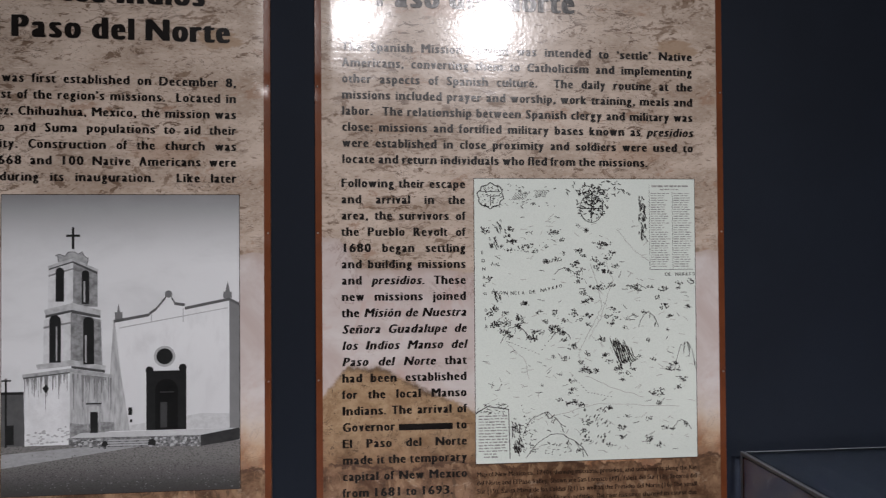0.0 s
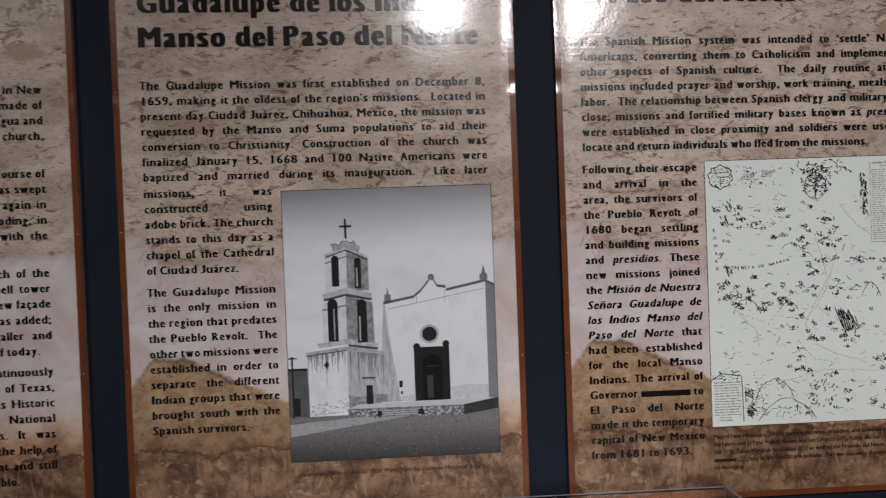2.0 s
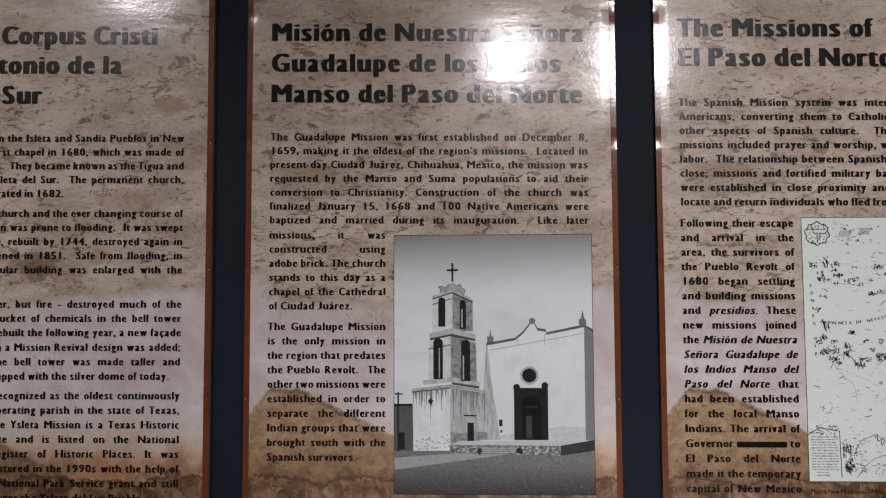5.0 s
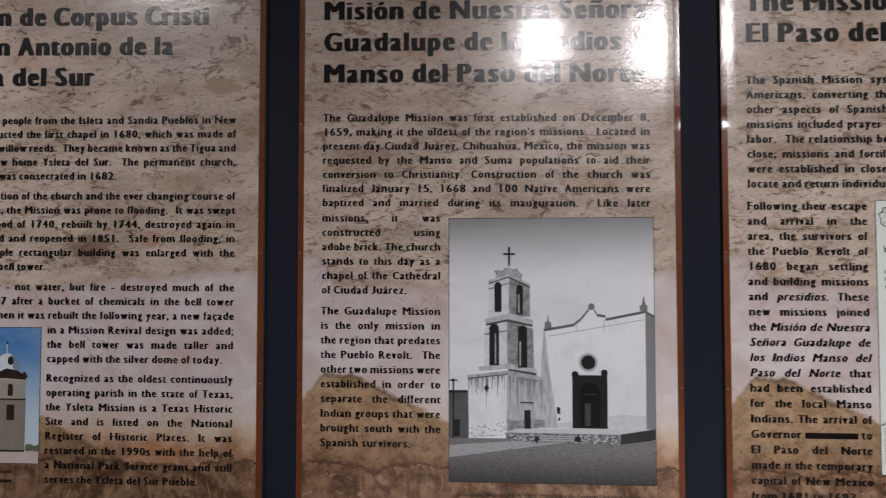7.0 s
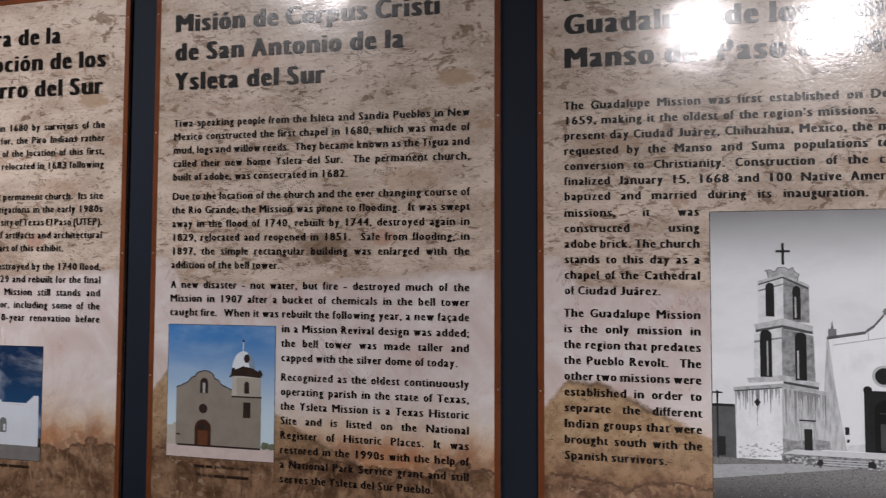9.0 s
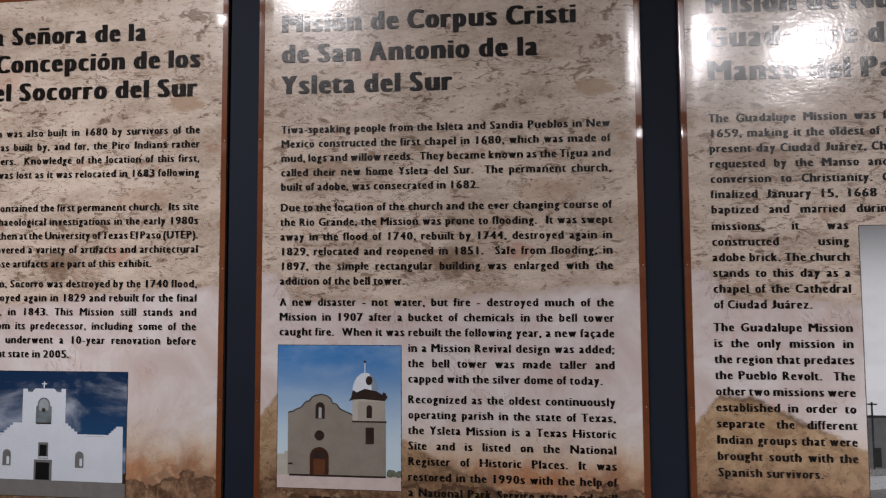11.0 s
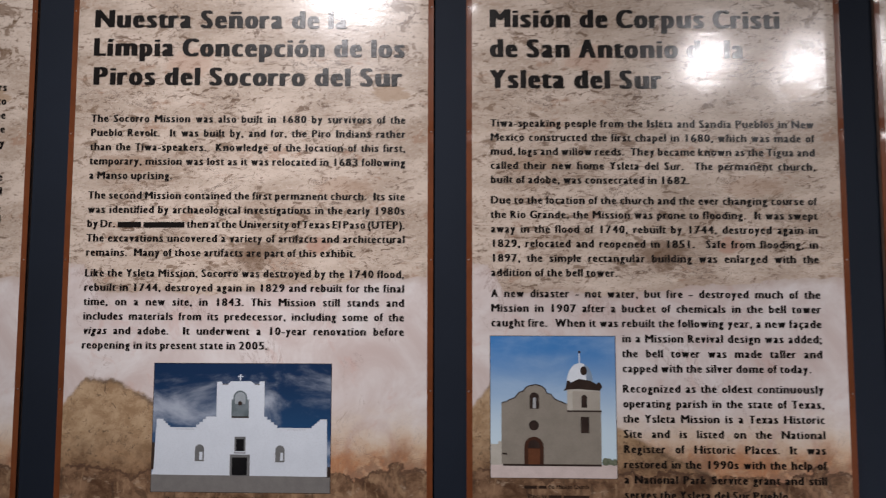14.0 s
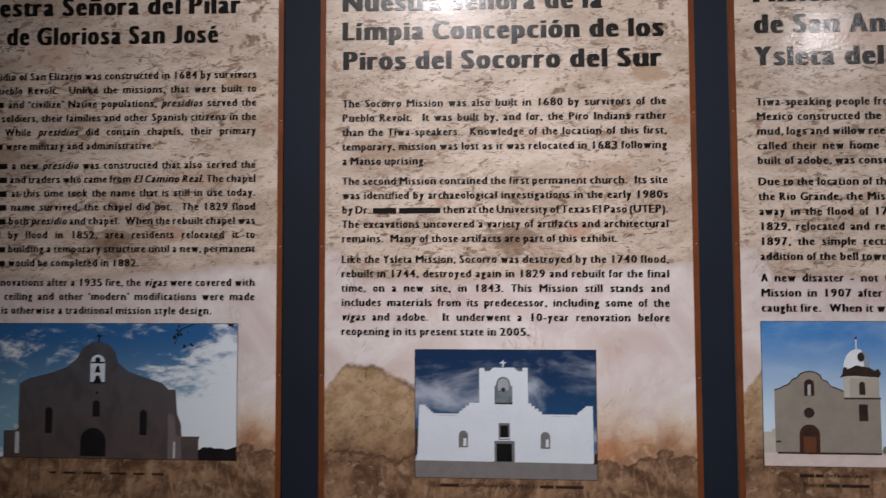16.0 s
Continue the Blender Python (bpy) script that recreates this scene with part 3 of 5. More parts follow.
small = " ".join([A_WIDE, A_SIDE, A_CAPTION, B_WIDE, B_SIDE, B_LAST, C_1, C_2, C_3, C_4, C_5, D_1, D_2, D_3, E_1, E_2, E_3] + C_CAPTION + D_CAPTION + B_CAPTION)
large = " ".join(A_TITLE + B_TITLE + C_TITLE + D_TITLE + E_TITLE)
letter_meshes([(clean(w), True) for w in small.replace("/", " ").split() if not w.startswith("#")]
              + [(clean(w), False) for w in large.split() if not w.startswith("#")]
              + [(ch, True) for w in MAP_NAMES for ch in w if ch != " "])


def lines_of(*texts):
    return [split_line(l) for t in texts for l in t.split("/")]


def caption(parent, text, x0, x1, z, cap, bold=0.05):
    words = text.split()
    nat = (sum(width_of(w) for w in words) + 0.3 * (len(words) - 1)) * cap / CAP
    text_line("caption", words, x0, x1, z, cap, min(1.2, (x1 - x0) / nat * 0.99), parent, mat=M_FINE, bold=bold)


def titles(parent, rows, zs):
    for (words, x0, x1), z in zip(rows, zs):
        ws = words.split()
        nat = (sum(width_of(w) for w in ws) + 0.30 * (len(ws) - 1)) * TITLE_CAP / CAP
        text_line("title_letter", ws, x0, x1, z, TITLE_CAP, (x1 - x0) / nat, parent, fine=False, bold=HEAVY, split="letter")


def z_(z):
    return z - BOTTOM


# ---- panel: the missions, with the old map ----
CX = 0.2150
pa = panel(CX, "tall glossy text panel with an old pen-drawn map")
lx = lambda x: x - CX
titles(pa, [(A_TITLE[0], lx(-0.0455), lx(0.262)), (A_TITLE[1], lx(-0.0455), lx(0.291))], (z_(1.9375), z_(1.889)))
sa = squeeze(lines_of(A_WIDE), 0.514, BODY_CAP)
paragraph(pa, A_WIDE, lx(-0.0465), lx(0.468), z_(1.8155), 0.0229, sa)
paragraph(pa, A_SIDE, lx(-0.048), lx(0.128), z_(1.621), 0.0230, min(sa, squeeze(lines_of(A_SIDE), 0.176, BODY_CAP)))
for i, l in enumerate(A_CAPTION.split("/")):
    caption(pa, l, lx(0.142), lx(0.468) if i < 4 else lx(0.190), z_(1.2035) - 0.0121 * i, 0.0066)

M_MAP = printed("map_paper", (0.765, 0.825, 0.765), (0.71, 0.775, 0.725), 7.0, 0.6)
M_PEN = printed("map_pen", (0.018, 0.017, 0.017), (0.06, 0.055, 0.055), 90.0, 0.6)
M_WASH = printed("map_wash", (0.40, 0.41, 0.39), (0.55, 0.52, 0.49), 70.0, 0.7)
mp = Picture(pa, "printed_map", lx(0.141), lx(0.4695), z_(1.6275), z_(1.2185), M_MAP, "pale old map drawn in black pen")
rng = random.Random(11)


def tuft(pic, u, v, s, rng):
    """A shrub drawn with a handful of pen dabs."""
    out = []
    cx, cz = pic.p(u, v)
    for k in range(rng.randint(12, 18)):
        a, r = rng.uniform(0, 6.3), s * rng.uniform(0.1, 1.0)
        x, z = cx + r * math.cos(a), cz + 0.62 * r * math.sin(a)
        t, l = rng.uniform(0, 3.1), s * rng.uniform(0.16, 0.42)
        out += stroke([(x, z), (x + l * math.cos(t), z + l * math.sin(t))], s * rng.uniform(0.11, 0.27))
    return out


def hillock(pic, u, v, w, h, rng, hatch=6):
    x, z = pic.p(u, v)
    pts = [(x + w * (i / 10 - 0.5) + rng.uniform(-1, 1) * w * 0.02, z + h * math.sin(math.pi * i / 10) ** 0.7 * rng.uniform(0.88, 1.08)) for i in range(11)]
    out = stroke(pts, 0.0008)
    for k in range(hatch):
        i = rng.randint(5, 9)
        px, pz = pts[i]
        out += stroke([(px, pz), (px + rng.uniform(-0.1, 0.15) * w, pz - rng.uniform(0.15, 0.5) * h)], 0.0008)
    return out


def trail(pic, uvs, w, wob, rng, dots=False):
    """A wandering pen line (or a row of dots) through a few places."""
    pts = []
    for (u0, v0), (u1, v1) in zip(uvs, uvs[1:]):
        for i in range(8):
            f = i / 8
            x, z = pic.p(u0 + (u1 - u0) * f, v0 + (v1 - v0) * f)
            pts.append((x + rng.uniform(-wob, wob), z + rng.uniform(-wob, wob)))
    if dots:
        return [q for x, z in pts for q in stroke([(x, z), (x + 0.0012, z + 0.0003)], 0.0011)]
    return stroke(pts, w)


# shrubs: thick between the two rivers and over the left half, thin elsewhere
for u0, v0, u1, v1, count in ((0.44, 0.22, 0.64, 0.52, 34), (0.12, 0.17, 0.44, 0.30, 18), (0.08, 0.44, 0.40, 0.58, 34), (0.40, 0.56, 0.68, 0.72, 16),
                              (0.66, 0.36, 0.98, 0.50, 14), (0.62, 0.66, 0.97, 0.78, 11), (0.55, 0.80, 0.92, 0.97, 12), (0.03, 0.15, 0.12, 0.55, 6), (0.34, 0.72, 0.50, 0.97, 7)):
    shapes = []
    for k in range(count):
        shapes += tuft(mp, rng.uniform(u0, u1), rng.uniform(v0, v1), rng.uniform(0.0050, 0.0080), rng)
    mp.add("shrub_drawing", M_PEN, 2, *shapes)
hills = []
for u, v, w, h in ((0.40, 0.34, 0.030, 0.010),
                   (0.18, 0.58, 0.045, 0.024), (0.38, 0.57, 0.03, 0.012), (0.30, 0.90, 0.06, 0.030), (0.36, 0.985, 0.09, 0.032), (0.95, 0.69, 0.034, 0.042),
                   (0.78, 0.53, 0.03, 0.022), (0.93, 0.90, 0.028, 0.014)):
    hills += hillock(mp, u, v, w, h, rng)
mp.add("hill_drawing", M_PEN, 3, *hills)
rivers = trail(mp, [(0.52, 0.30), (0.57, 0.45), (0.50, 0.56), (0.46, 0.62), (0.49, 0.70)], 0.0007, 0.0012, rng)
rivers += trail(mp, [(0.58, 0.28), (0.62, 0.36), (0.56, 0.50), (0.50, 0.58)], 0.0007, 0.0012, rng)
rivers += trail(mp, [(0.49, 0.70), (0.60, 0.74), (0.78, 0.79)], 0.0007, 0.0012, rng) + trail(mp, [(0.34, 0.84), (0.55, 0.80), (0.97, 0.82)], 0.0006, 0.001, rng)
rivers += trail(mp, [(0.14, 0.58), (0.22, 0.64), (0.24, 0.72)], 0.0007, 0.001, rng) + trail(mp, [(0.64, 0.18), (0.72, 0.26), (0.80, 0.30)], 0.0007, 0.001, rng)
mp.add("river_drawing", M_WASH, 1, *rivers)
dots = trail(mp, [(0.13, 0.25), (0.25, 0.26), (0.40, 0.17)], 0, 0.0005, rng, True) + trail(mp, [(0.16, 0.58), (0.28, 0.62), (0.40, 0.50)], 0, 0.0005, rng, True)
dots += trail(mp, [(0.42, 0.69), (0.50, 0.76), (0.62, 0.78)], 0, 0.0005, rng, True) + trail(mp, [(0.20, 0.80), (0.24, 0.90), (0.24, 0.98)], 0, 0.0005, rng, True)
for k in range(46):
    x, z = mp.p(rng.uniform(0.46, 0.60), rng.uniform(0.82, 0.95))
    dots += stroke([(x, z), (x + 0.002, z + 0.003)], 0.0013)
mp.add("track_drawing", M_PEN, 4, *dots)
# the crowned coat of arms, the compass star and the dark cliffs
arms = []
for k in range(150):
    a, r = rng.uniform(0, 6.3), rng.uniform(0, 1) ** 0.6
    x, z = mp.p(0.525 + 0.075 * r * math.cos(a), 0.085 + 0.065 * r * math.sin(a))
    t, l = rng.uniform(0, 3.1), rng.uniform(0.002, 0.006)
    arms += stroke([(x, z), (x + l * math.cos(t), z + l * math.sin(t))], rng.uniform(0.0008, 0.0019))
for k in range(40):
    x, z = mp.p(rng.uniform(0.41, 0.68), rng.uniform(0.01, 0.07))
    t = rng.uniform(0, 3.1)
    arms += stroke([(x, z), (x + 0.005 * math.cos(t), z + 0.005 * math.sin(t))], 0.0011)
for sgn in (0.0, 0.8, 1.6, 2.4):
    x, z = mp.p(0.50, 0.183)
    arms += stroke([(x - 0.004 * math.cos(sgn), z - 0.004 * math.sin(sgn)), (x + 0.004 * math.cos(sgn), z + 0.004 * math.sin(sgn))], 0.001)
mp.add("coat_of_arms", M_PEN, 5, *arms)
cliffs = []
for u0, v0, u1, v1, count in ((0.735, 0.06, 0.775, 0.22, 55), (0.615, 0.565, 0.70, 0.665, 50), (0.155, 0.85, 0.205, 0.96, 45), (0.08, 0.14, 0.13, 0.18, 9), (0.06, 0.19, 0.10, 0.24, 10), (0.08, 0.38, 0.115, 0.42, 10)):
    for k in range(count):
        f = rng.uniform(0, 1)
        x, z = mp.p(u0 + (u1 - u0) * (0.2 * f + 0.8 * rng.random()), v0 + (v1 - v0) * f)
        cliffs += stroke([(x, z), (x + rng.uniform(-0.001, 0.004), z - rng.uniform(0.003, 0.008))], rng.uniform(0.0006, 0.0017))
for u0, v0, u1, v1, count in ((0.025, 0.025, 0.12, 0.10, 60), (0.16, 0.84, 0.27, 0.97, 80), (0.0, 0.79, 0.14, 0.83, 45), (0.30, 0.93, 0.42, 0.98, 30), (0.13, 0.02, 0.36, 0.10, 40)):
    for k in range(count):
        x, z = mp.p(rng.uniform(u0, u1), rng.uniform(v0, v1))
        t, l = rng.uniform(-0.9, 1.2), rng.uniform(0.0015, 0.0042)
        cliffs += stroke([(x, z), (x + l * math.cos(t), z + l * math.sin(t))], rng.uniform(0.0005, 0.0012))
mp.add("cliff_drawing", M_PEN, 6, *cliffs)
faint, firm = [], []
for k in range(330):
    u, v = rng.uniform(0.03, 0.97), rng.uniform(0.12, 0.97)
    if (u > 0.77 and v < 0.35) or (u < 0.22 and v > 0.80):
        continue
    x, z = mp.p(u, v)
    t, l = rng.gauss(0.0, 0.5), rng.uniform(0.003, 0.011)
    bend = rng.uniform(-0.3, 0.3)
    pts = [(x + l * f * math.cos(t + bend * f), z + l * f * math.sin(t + bend * f)) for f in (0, 0.35, 0.7, 1)]
    (firm if k % 4 == 0 else faint).extend(stroke(pts, rng.uniform(0.0005, 0.0009)))
mp.add("faint_pen_mark", M_WASH, 1.4, *faint)
mp.add("firm_pen_mark", M_PEN, 1.8, *firm)
for u0, v0, u1, v1, count in ((0.25, 0.03, 0.97, 0.30, 10), (0.66, 0.48, 0.97, 0.66, 8), (0.22, 0.62, 0.46, 0.80, 8)):
    extra = []
    for k in range(count):
        u, v = rng.uniform(u0, u1), rng.uniform(v0, v1)
        if u > 0.77 and v < 0.35:
            continue
        extra += tuft(mp, u, v, rng.uniform(0.003, 0.0055), rng)
    mp.add("shrub_drawing", M_PEN, 2.6, *extra)
# the rock like a pleated tent, and the shield's outline
crag = []
for k in range(9):
    u = 0.618 + 0.011 * k
    crag += stroke([mp.p(u - 0.012 + rng.uniform(-0.004, 0.004), 0.57 + 0.004 * k), mp.p(u + 0.004, 0.61 + 0.003 * k), mp.p(u + 0.02 + rng.uniform(-0.004, 0.006), 0.66 - 0.003 * abs(k - 3))], rng.uniform(0.0008, 0.0022))
shield = [mp.p(0.525 + 0.052 * math.cos(a), 0.105 + 0.050 * math.sin(a)) for a in [i * 0.2618 for i in range(25)]]
crag += stroke(shield, 0.0009) + stroke([mp.p(0.472, 0.105), mp.p(0.578, 0.105)], 0.0012) + stroke([mp.p(0.525, 0.06), mp.p(0.525, 0.155)], 0.0012)
mp.add("pen_outline", M_PEN, 4.5, *crag)
# scrolled cartouche, the list of places and the dedication, as bars
bars = []


def dashes(u0, u1, v, h):
    """A line of small writing too fine to read."""
    u = u0
    while u < u1 - 0.008:
        w = min(rng.uniform(0.010, 0.028), u1 - u)
        bars.append(mp.rect(u, v, u + w, v + h * rng.uniform(0.7, 1.2)))
        u += w + 0.005


for k in range(33):
    for u in (0.797, 0.903):
        dashes(u, u + rng.uniform(0.060, 0.088), 0.050 + k * 0.0082, 0.0030)
dashes(0.80, 0.97, 0.022, 0.006)
dashes(0.84, 0.93, 0.035, 0.004)
for k in range(15):
    dashes(0.012 if k < 13 else 0.035, 0.138 if k < 13 else 0.10, 0.832 + k * 0.0102, 0.0045)
mp.add("writing_bar", ink("bars", (0.24, 0.24, 0.23), (0.50, 0.50, 0.48), 320.0, 1.0), 2, *bars)
lines = stroke([mp.p(0.79, 0.02), mp.p(0.79, 0.325)], 0.0005) + stroke([mp.p(0.897, 0.045), mp.p(0.897, 0.325)], 0.0005) + stroke([mp.p(0.79, 0.325), mp.p(0.99, 0.325)], 0.0006)
lines += stroke([mp.p(0.0, 0.825), mp.p(0.05, 0.80), mp.p(0.145, 0.812), mp.p(0.15, 0.985)], 0.0012)
scroll = [mp.p(0.072 + (0.056 + 0.006 * math.sin(a * 8)) * math.cos(a), 0.060 + (0.042 + 0.005 * math.cos(a * 8)) * math.sin(a)) for a in [i * 0.2618 for i in range(25)]]
lines += stroke(scroll, 0.0014) + stroke([mp.p(0.03, 0.045), mp.p(0.115, 0.045)], 0.0008) + stroke([mp.p(0.072, 0.055), mp.p(0.072, 0.095)], 0.0012) + stroke([mp.p(0.075, 0.062), mp.p(0.115, 0.060)], 0.0012)
for k in range(9):
    lines += stroke([mp.p(0.165 + 0.007 * k, 0.075), mp.p(0.185 + 0.007 * k, 0.05)], 0.0006) + stroke([mp.p(0.265 + 0.006 * k, 0.065), mp.p(0.28 + 0.006 * k, 0.04)], 0.0006)
mp.add("ruled_line", M_PEN, 3, *lines)
# place names letter by letter along the river and the province
for word, (u0, v0), (u1, v1), sag in ((MAP_NAMES[0], (0.045, 0.52), (0.03, 0.26), 0.0), (MAP_NAMES[1], (0.075, 0.40), (0.375, 0.38), 0.012), (MAP_NAMES[2], (0.86, 0.342), (0.985, 0.342), 0.0)):
    for i, ch in enumerate(word):
        if ch == " ":
            continue
        f = i / (len(word) - 1)
        x, z = mp.p(u0 + (u1 - u0) * f, v0 + (v1 - v0) * f + sag * math.sin(math.pi * f))
        text_line("map_letter", [ch], x, x + 0.01, z, 0.0046, 1.0, mp.ob, fill=False, bold=0.06, mat=M_PEN)

# ---- panel: the Guadalupe mission ----
CX = -0.4458
pb = panel(CX, "glossy text panel with a grey photograph of a church")
titles(pb, [(B_TITLE[0], lx(-0.705), lx(-0.197)), (B_TITLE[1], lx(-0.705), lx(-0.235)), (B_TITLE[2], lx(-0.705), lx(-0.201))], (z_(1.9395), z_(1.8885), z_(1.8375)))
sb = squeeze(lines_of(B_WIDE), 0.512, BODY_CAP)
paragraph(pb, B_WIDE, lx(-0.7055), lx(-0.193), z_(1.7660), 0.0226, sb, last=False)
sn = min(sb, squeeze(lines_of(B_SIDE, B_LAST), 0.188, BODY_CAP))
paragraph(pb, B_SIDE, lx(-0.706), lx(-0.518), z_(1.606), 0.0228, sn)
paragraph(pb, B_LAST, lx(-0.707), lx(-0.518), z_(1.459), 0.0229, sn)
caption(pb, B_CAPTION[0], lx(-0.490), lx(-0.210), z_(1.177), 0.0066)
M_SKY_B = graded("print_grey_sky", (0.765, 0.785, 0.80), (0.185, 0.19, 0.195), 0.395, 0.525, (0.44, 0.45, 0.46), 0.40, 5.0, (1, 1, 2.0), 0.4, 0.7)
ph = Picture(pb, "printed_photograph", lx(-0.504), lx(-0.1895), z_(1.6035), z_(1.196), M_SKY_B, "grey photograph of a church with a bell tower")
LIT, MIDDLE, SHADE, DARK = grey(0.80, 0.80, 30.0, 0.8), grey(0.56, 0.55, 75.0, 0.9, (3, 1, 0.5)), grey(0.22, 0.7, 50.0, 0.7), grey(0.025, 0.6, 60.0)
EDGE = grey(0.14, 0.6, 120.0)
M_DUST = graded("print_grey_ground", (0.050, 0.049, 0.049), (0.20, 0.196, 0.192), 0.085, 0.150, (0.042, 0.041, 0.041), 0.75, 480.0, (1, 1, 1.8), 0.50, 0.62)
ph.add("ground", M_DUST, 1, ph.rect(0, 0.835, 1, 1))
ph.add("pale_road", grey(0.37, 0.75, 90.0, 0.7, (1, 1, 3)), 2, ph.poly((0, 0.862), (0.42, 0.838), (0.62, 0.842), (0, 0.908)))
ph.add("far_building", grey(0.115, 0.6, 60.0), 2, ph.rect(0, 0.662, 0.096, 0.835))
ph.add("far_door", DARK, 3, ph.rect(0.022, 0.765, 0.052, 0.83), ph.rect(0, 0.655, 0.096, 0.664))
ph.add("pole", DARK, 4, ph.rect(0.016, 0.61, 0.024, 0.838), ph.rect(0.002, 0.615, 0.042, 0.620))
FRONT = graded("print_church_front", (0.66, 0.675, 0.69), (0.79, 0.81, 0.825), 0.17, 0.33, (0.60, 0.61, 0.625), 0.5, 26.0, (1.6, 1, 0.7), 0.45, 0.75)
ph.add("facade", FRONT, 2, ph.poly((0.464, 0.425), (0.616, 0.404), (0.624, 0.392), (0.645, 0.384), (0.672, 0.362), (0.686, 0.343), (0.708, 0.343), (0.722, 0.365), (0.762, 0.370), (0.766, 0.384), (0.957, 0.354), (0.957, 0.793), (0.464, 0.793)))
ph.add("facade_side", grey(0.24, 0.8, 40.0), 3, ph.poly((0.957, 0.354), (1, 0.372), (1, 0.80), (0.957, 0.793)))
cope = [ph.poly((a, va - 0.004), (b, vb - 0.004), (b, vb + 0.006), (a, va + 0.006)) for a, va, b, vb in ((0.464, 0.425, 0.616, 0.404), (0.616, 0.400, 0.645, 0.384), (0.645, 0.384, 0.686, 0.345), (0.708, 0.345, 0.724, 0.366), (0.722, 0.367, 0.766, 0.372), (0.766, 0.384, 0.957, 0.354), (0.957, 0.354, 1.0, 0.372))]
ph.add("facade_dirt", grey(0.63, 0.82, 130.0, 0.9), 3, ph.poly((0.533, 0.775), (0.60, 0.768), (0.60, 0.793), (0.533, 0.793)), ph.poly((0.775, 0.748), (0.84, 0.740), (0.957, 0.744), (0.957, 0.793), (0.775, 0.793)))
ph.add("facade_moulding", grey(0.52, 0.8, 80.0), 3.5, ph.poly((0.49, 0.446), (0.95, 0.383), (0.95, 0.386), (0.49, 0.450)), ph.rect(0.622, 0.40, 0.626, 0.43), ph.rect(0.757, 0.385, 0.761, 0.43))
ph.add("wall_lantern", DARK, 8, ph.rect(0.527, 0.715, 0.543, 0.740), ph.rect(0.533, 0.755, 0.543, 0.765))
ph.add("coping", EDGE, 4, *cope)
ph.add("pinnacle", SHADE, 4, ph.rect(0.470, 0.395, 0.502, 0.420), ph.poly((0.480, 0.395), (0.492, 0.395), (0.486, 0.365)), ph.rect(0.931, 0.330, 0.968, 0.352), ph.poly((0.940, 0.330), (0.960, 0.330), (0.950, 0.293)), ph.oval(0.697, 0.336, 0.016))
ph.add("buttress", MIDDLE, 4, ph.poly((0.464, 0.425), (0.470, 0.425), (0.495, 0.60), (0.533, 0.793), (0.45, 0.793), (0.45, 0.60)))
ph.add("tower_base", LIT, 5, ph.poly((0.091, 0.602), (0.283, 0.588), (0.283, 0.822), (0.098, 0.836)))
ph.add("tower_base_side", MIDDLE, 5, ph.poly((0.283, 0.588), (0.458, 0.608), (0.470, 0.790), (0.283, 0.815)))
for (u0, v0), (u1, v1), count in (((0.095, 0.612), (0.283, 0.597), 40), ((0.285, 0.597), (0.456, 0.614), 44)):
    runs = []
    for k in range(count):
        f = rng.random()
        u, v, l, w = u0 + (u1 - u0) * f, v0 + (v1 - v0) * f, 0.012 + 0.11 * rng.random() ** 2.6, rng.uniform(0.0012, 0.0042)
        runs.append(ph.poly((u - w, v), (u + w, v), (u + 0.4 * w, v + l), (u - 0.2 * w, v + l)))
    ph.add("streak", grey(0.26, 0.7, 150.0, 0.9), 6, *runs)
rubble_light, rubble_dark = [], []
for k in range(170):
    u = rng.uniform(0.283, 0.825)
    if 0.435 < u < 0.615:
        continue
    low = 0.836 + 0.014 * min(1.0, (u - 0.278) / 0.15)
    v = rng.uniform(0.817, low)
    (rubble_light if k % 5 < 3 else rubble_dark).append(ph.oval(u, v, rng.uniform(0.003, 0.008), rng.uniform(0.002, 0.0045)))
foot_marks = []
for k in range(46):
    u = rng.uniform(0.10, 0.283)
    foot_marks.append(ph.oval(u, 0.832 - 0.05 * rng.random() ** 2 - 0.06 * (u - 0.10), rng.uniform(0.003, 0.008), rng.uniform(0.0015, 0.0035)))
ph.add("foot_mark", grey(0.46, 0.7, 200.0), 7.6, *foot_marks)
ph.add("rubble_stone", grey(0.50, 0.7, 200.0), 7.6, *rubble_light)
ph.add("rubble_gap", grey(0.12, 0.6, 200.0), 7.7, *rubble_dark)
ph.add("cornice", grey(0.50, 0.5, 120.0, 0.9), 7, ph.poly((0.088, 0.598), (0.285, 0.580), (0.460, 0.603), (0.460, 0.612), (0.285, 0.592), (0.088, 0.608)))
ph.add("tower_tier", grey(0.76, 0.70, 60.0, 0.7), 5, ph.poly((0.176, 0.418), (0.286, 0.395), (0.286, 0.566), (0.172, 0.572)))
ph.add("tower_tier_side", grey(0.37, 0.42, 110.0, 1.0), 5, ph.poly((0.286, 0.395), (0.412, 0.420), (0.418, 0.578), (0.286, 0.566)))
ph.add("tower_top", grey(0.77, 0.70, 60.0, 0.7), 5, ph.poly((0.195, 0.242), (0.296, 0.216), (0.296, 0.372), (0.192, 0.385)))
ph.add("tower_top_side", grey(0.39, 0.45, 105.0, 1.0), 5, ph.poly((0.296, 0.216), (0.398, 0.254), (0.398, 0.376), (0.296, 0.372)))
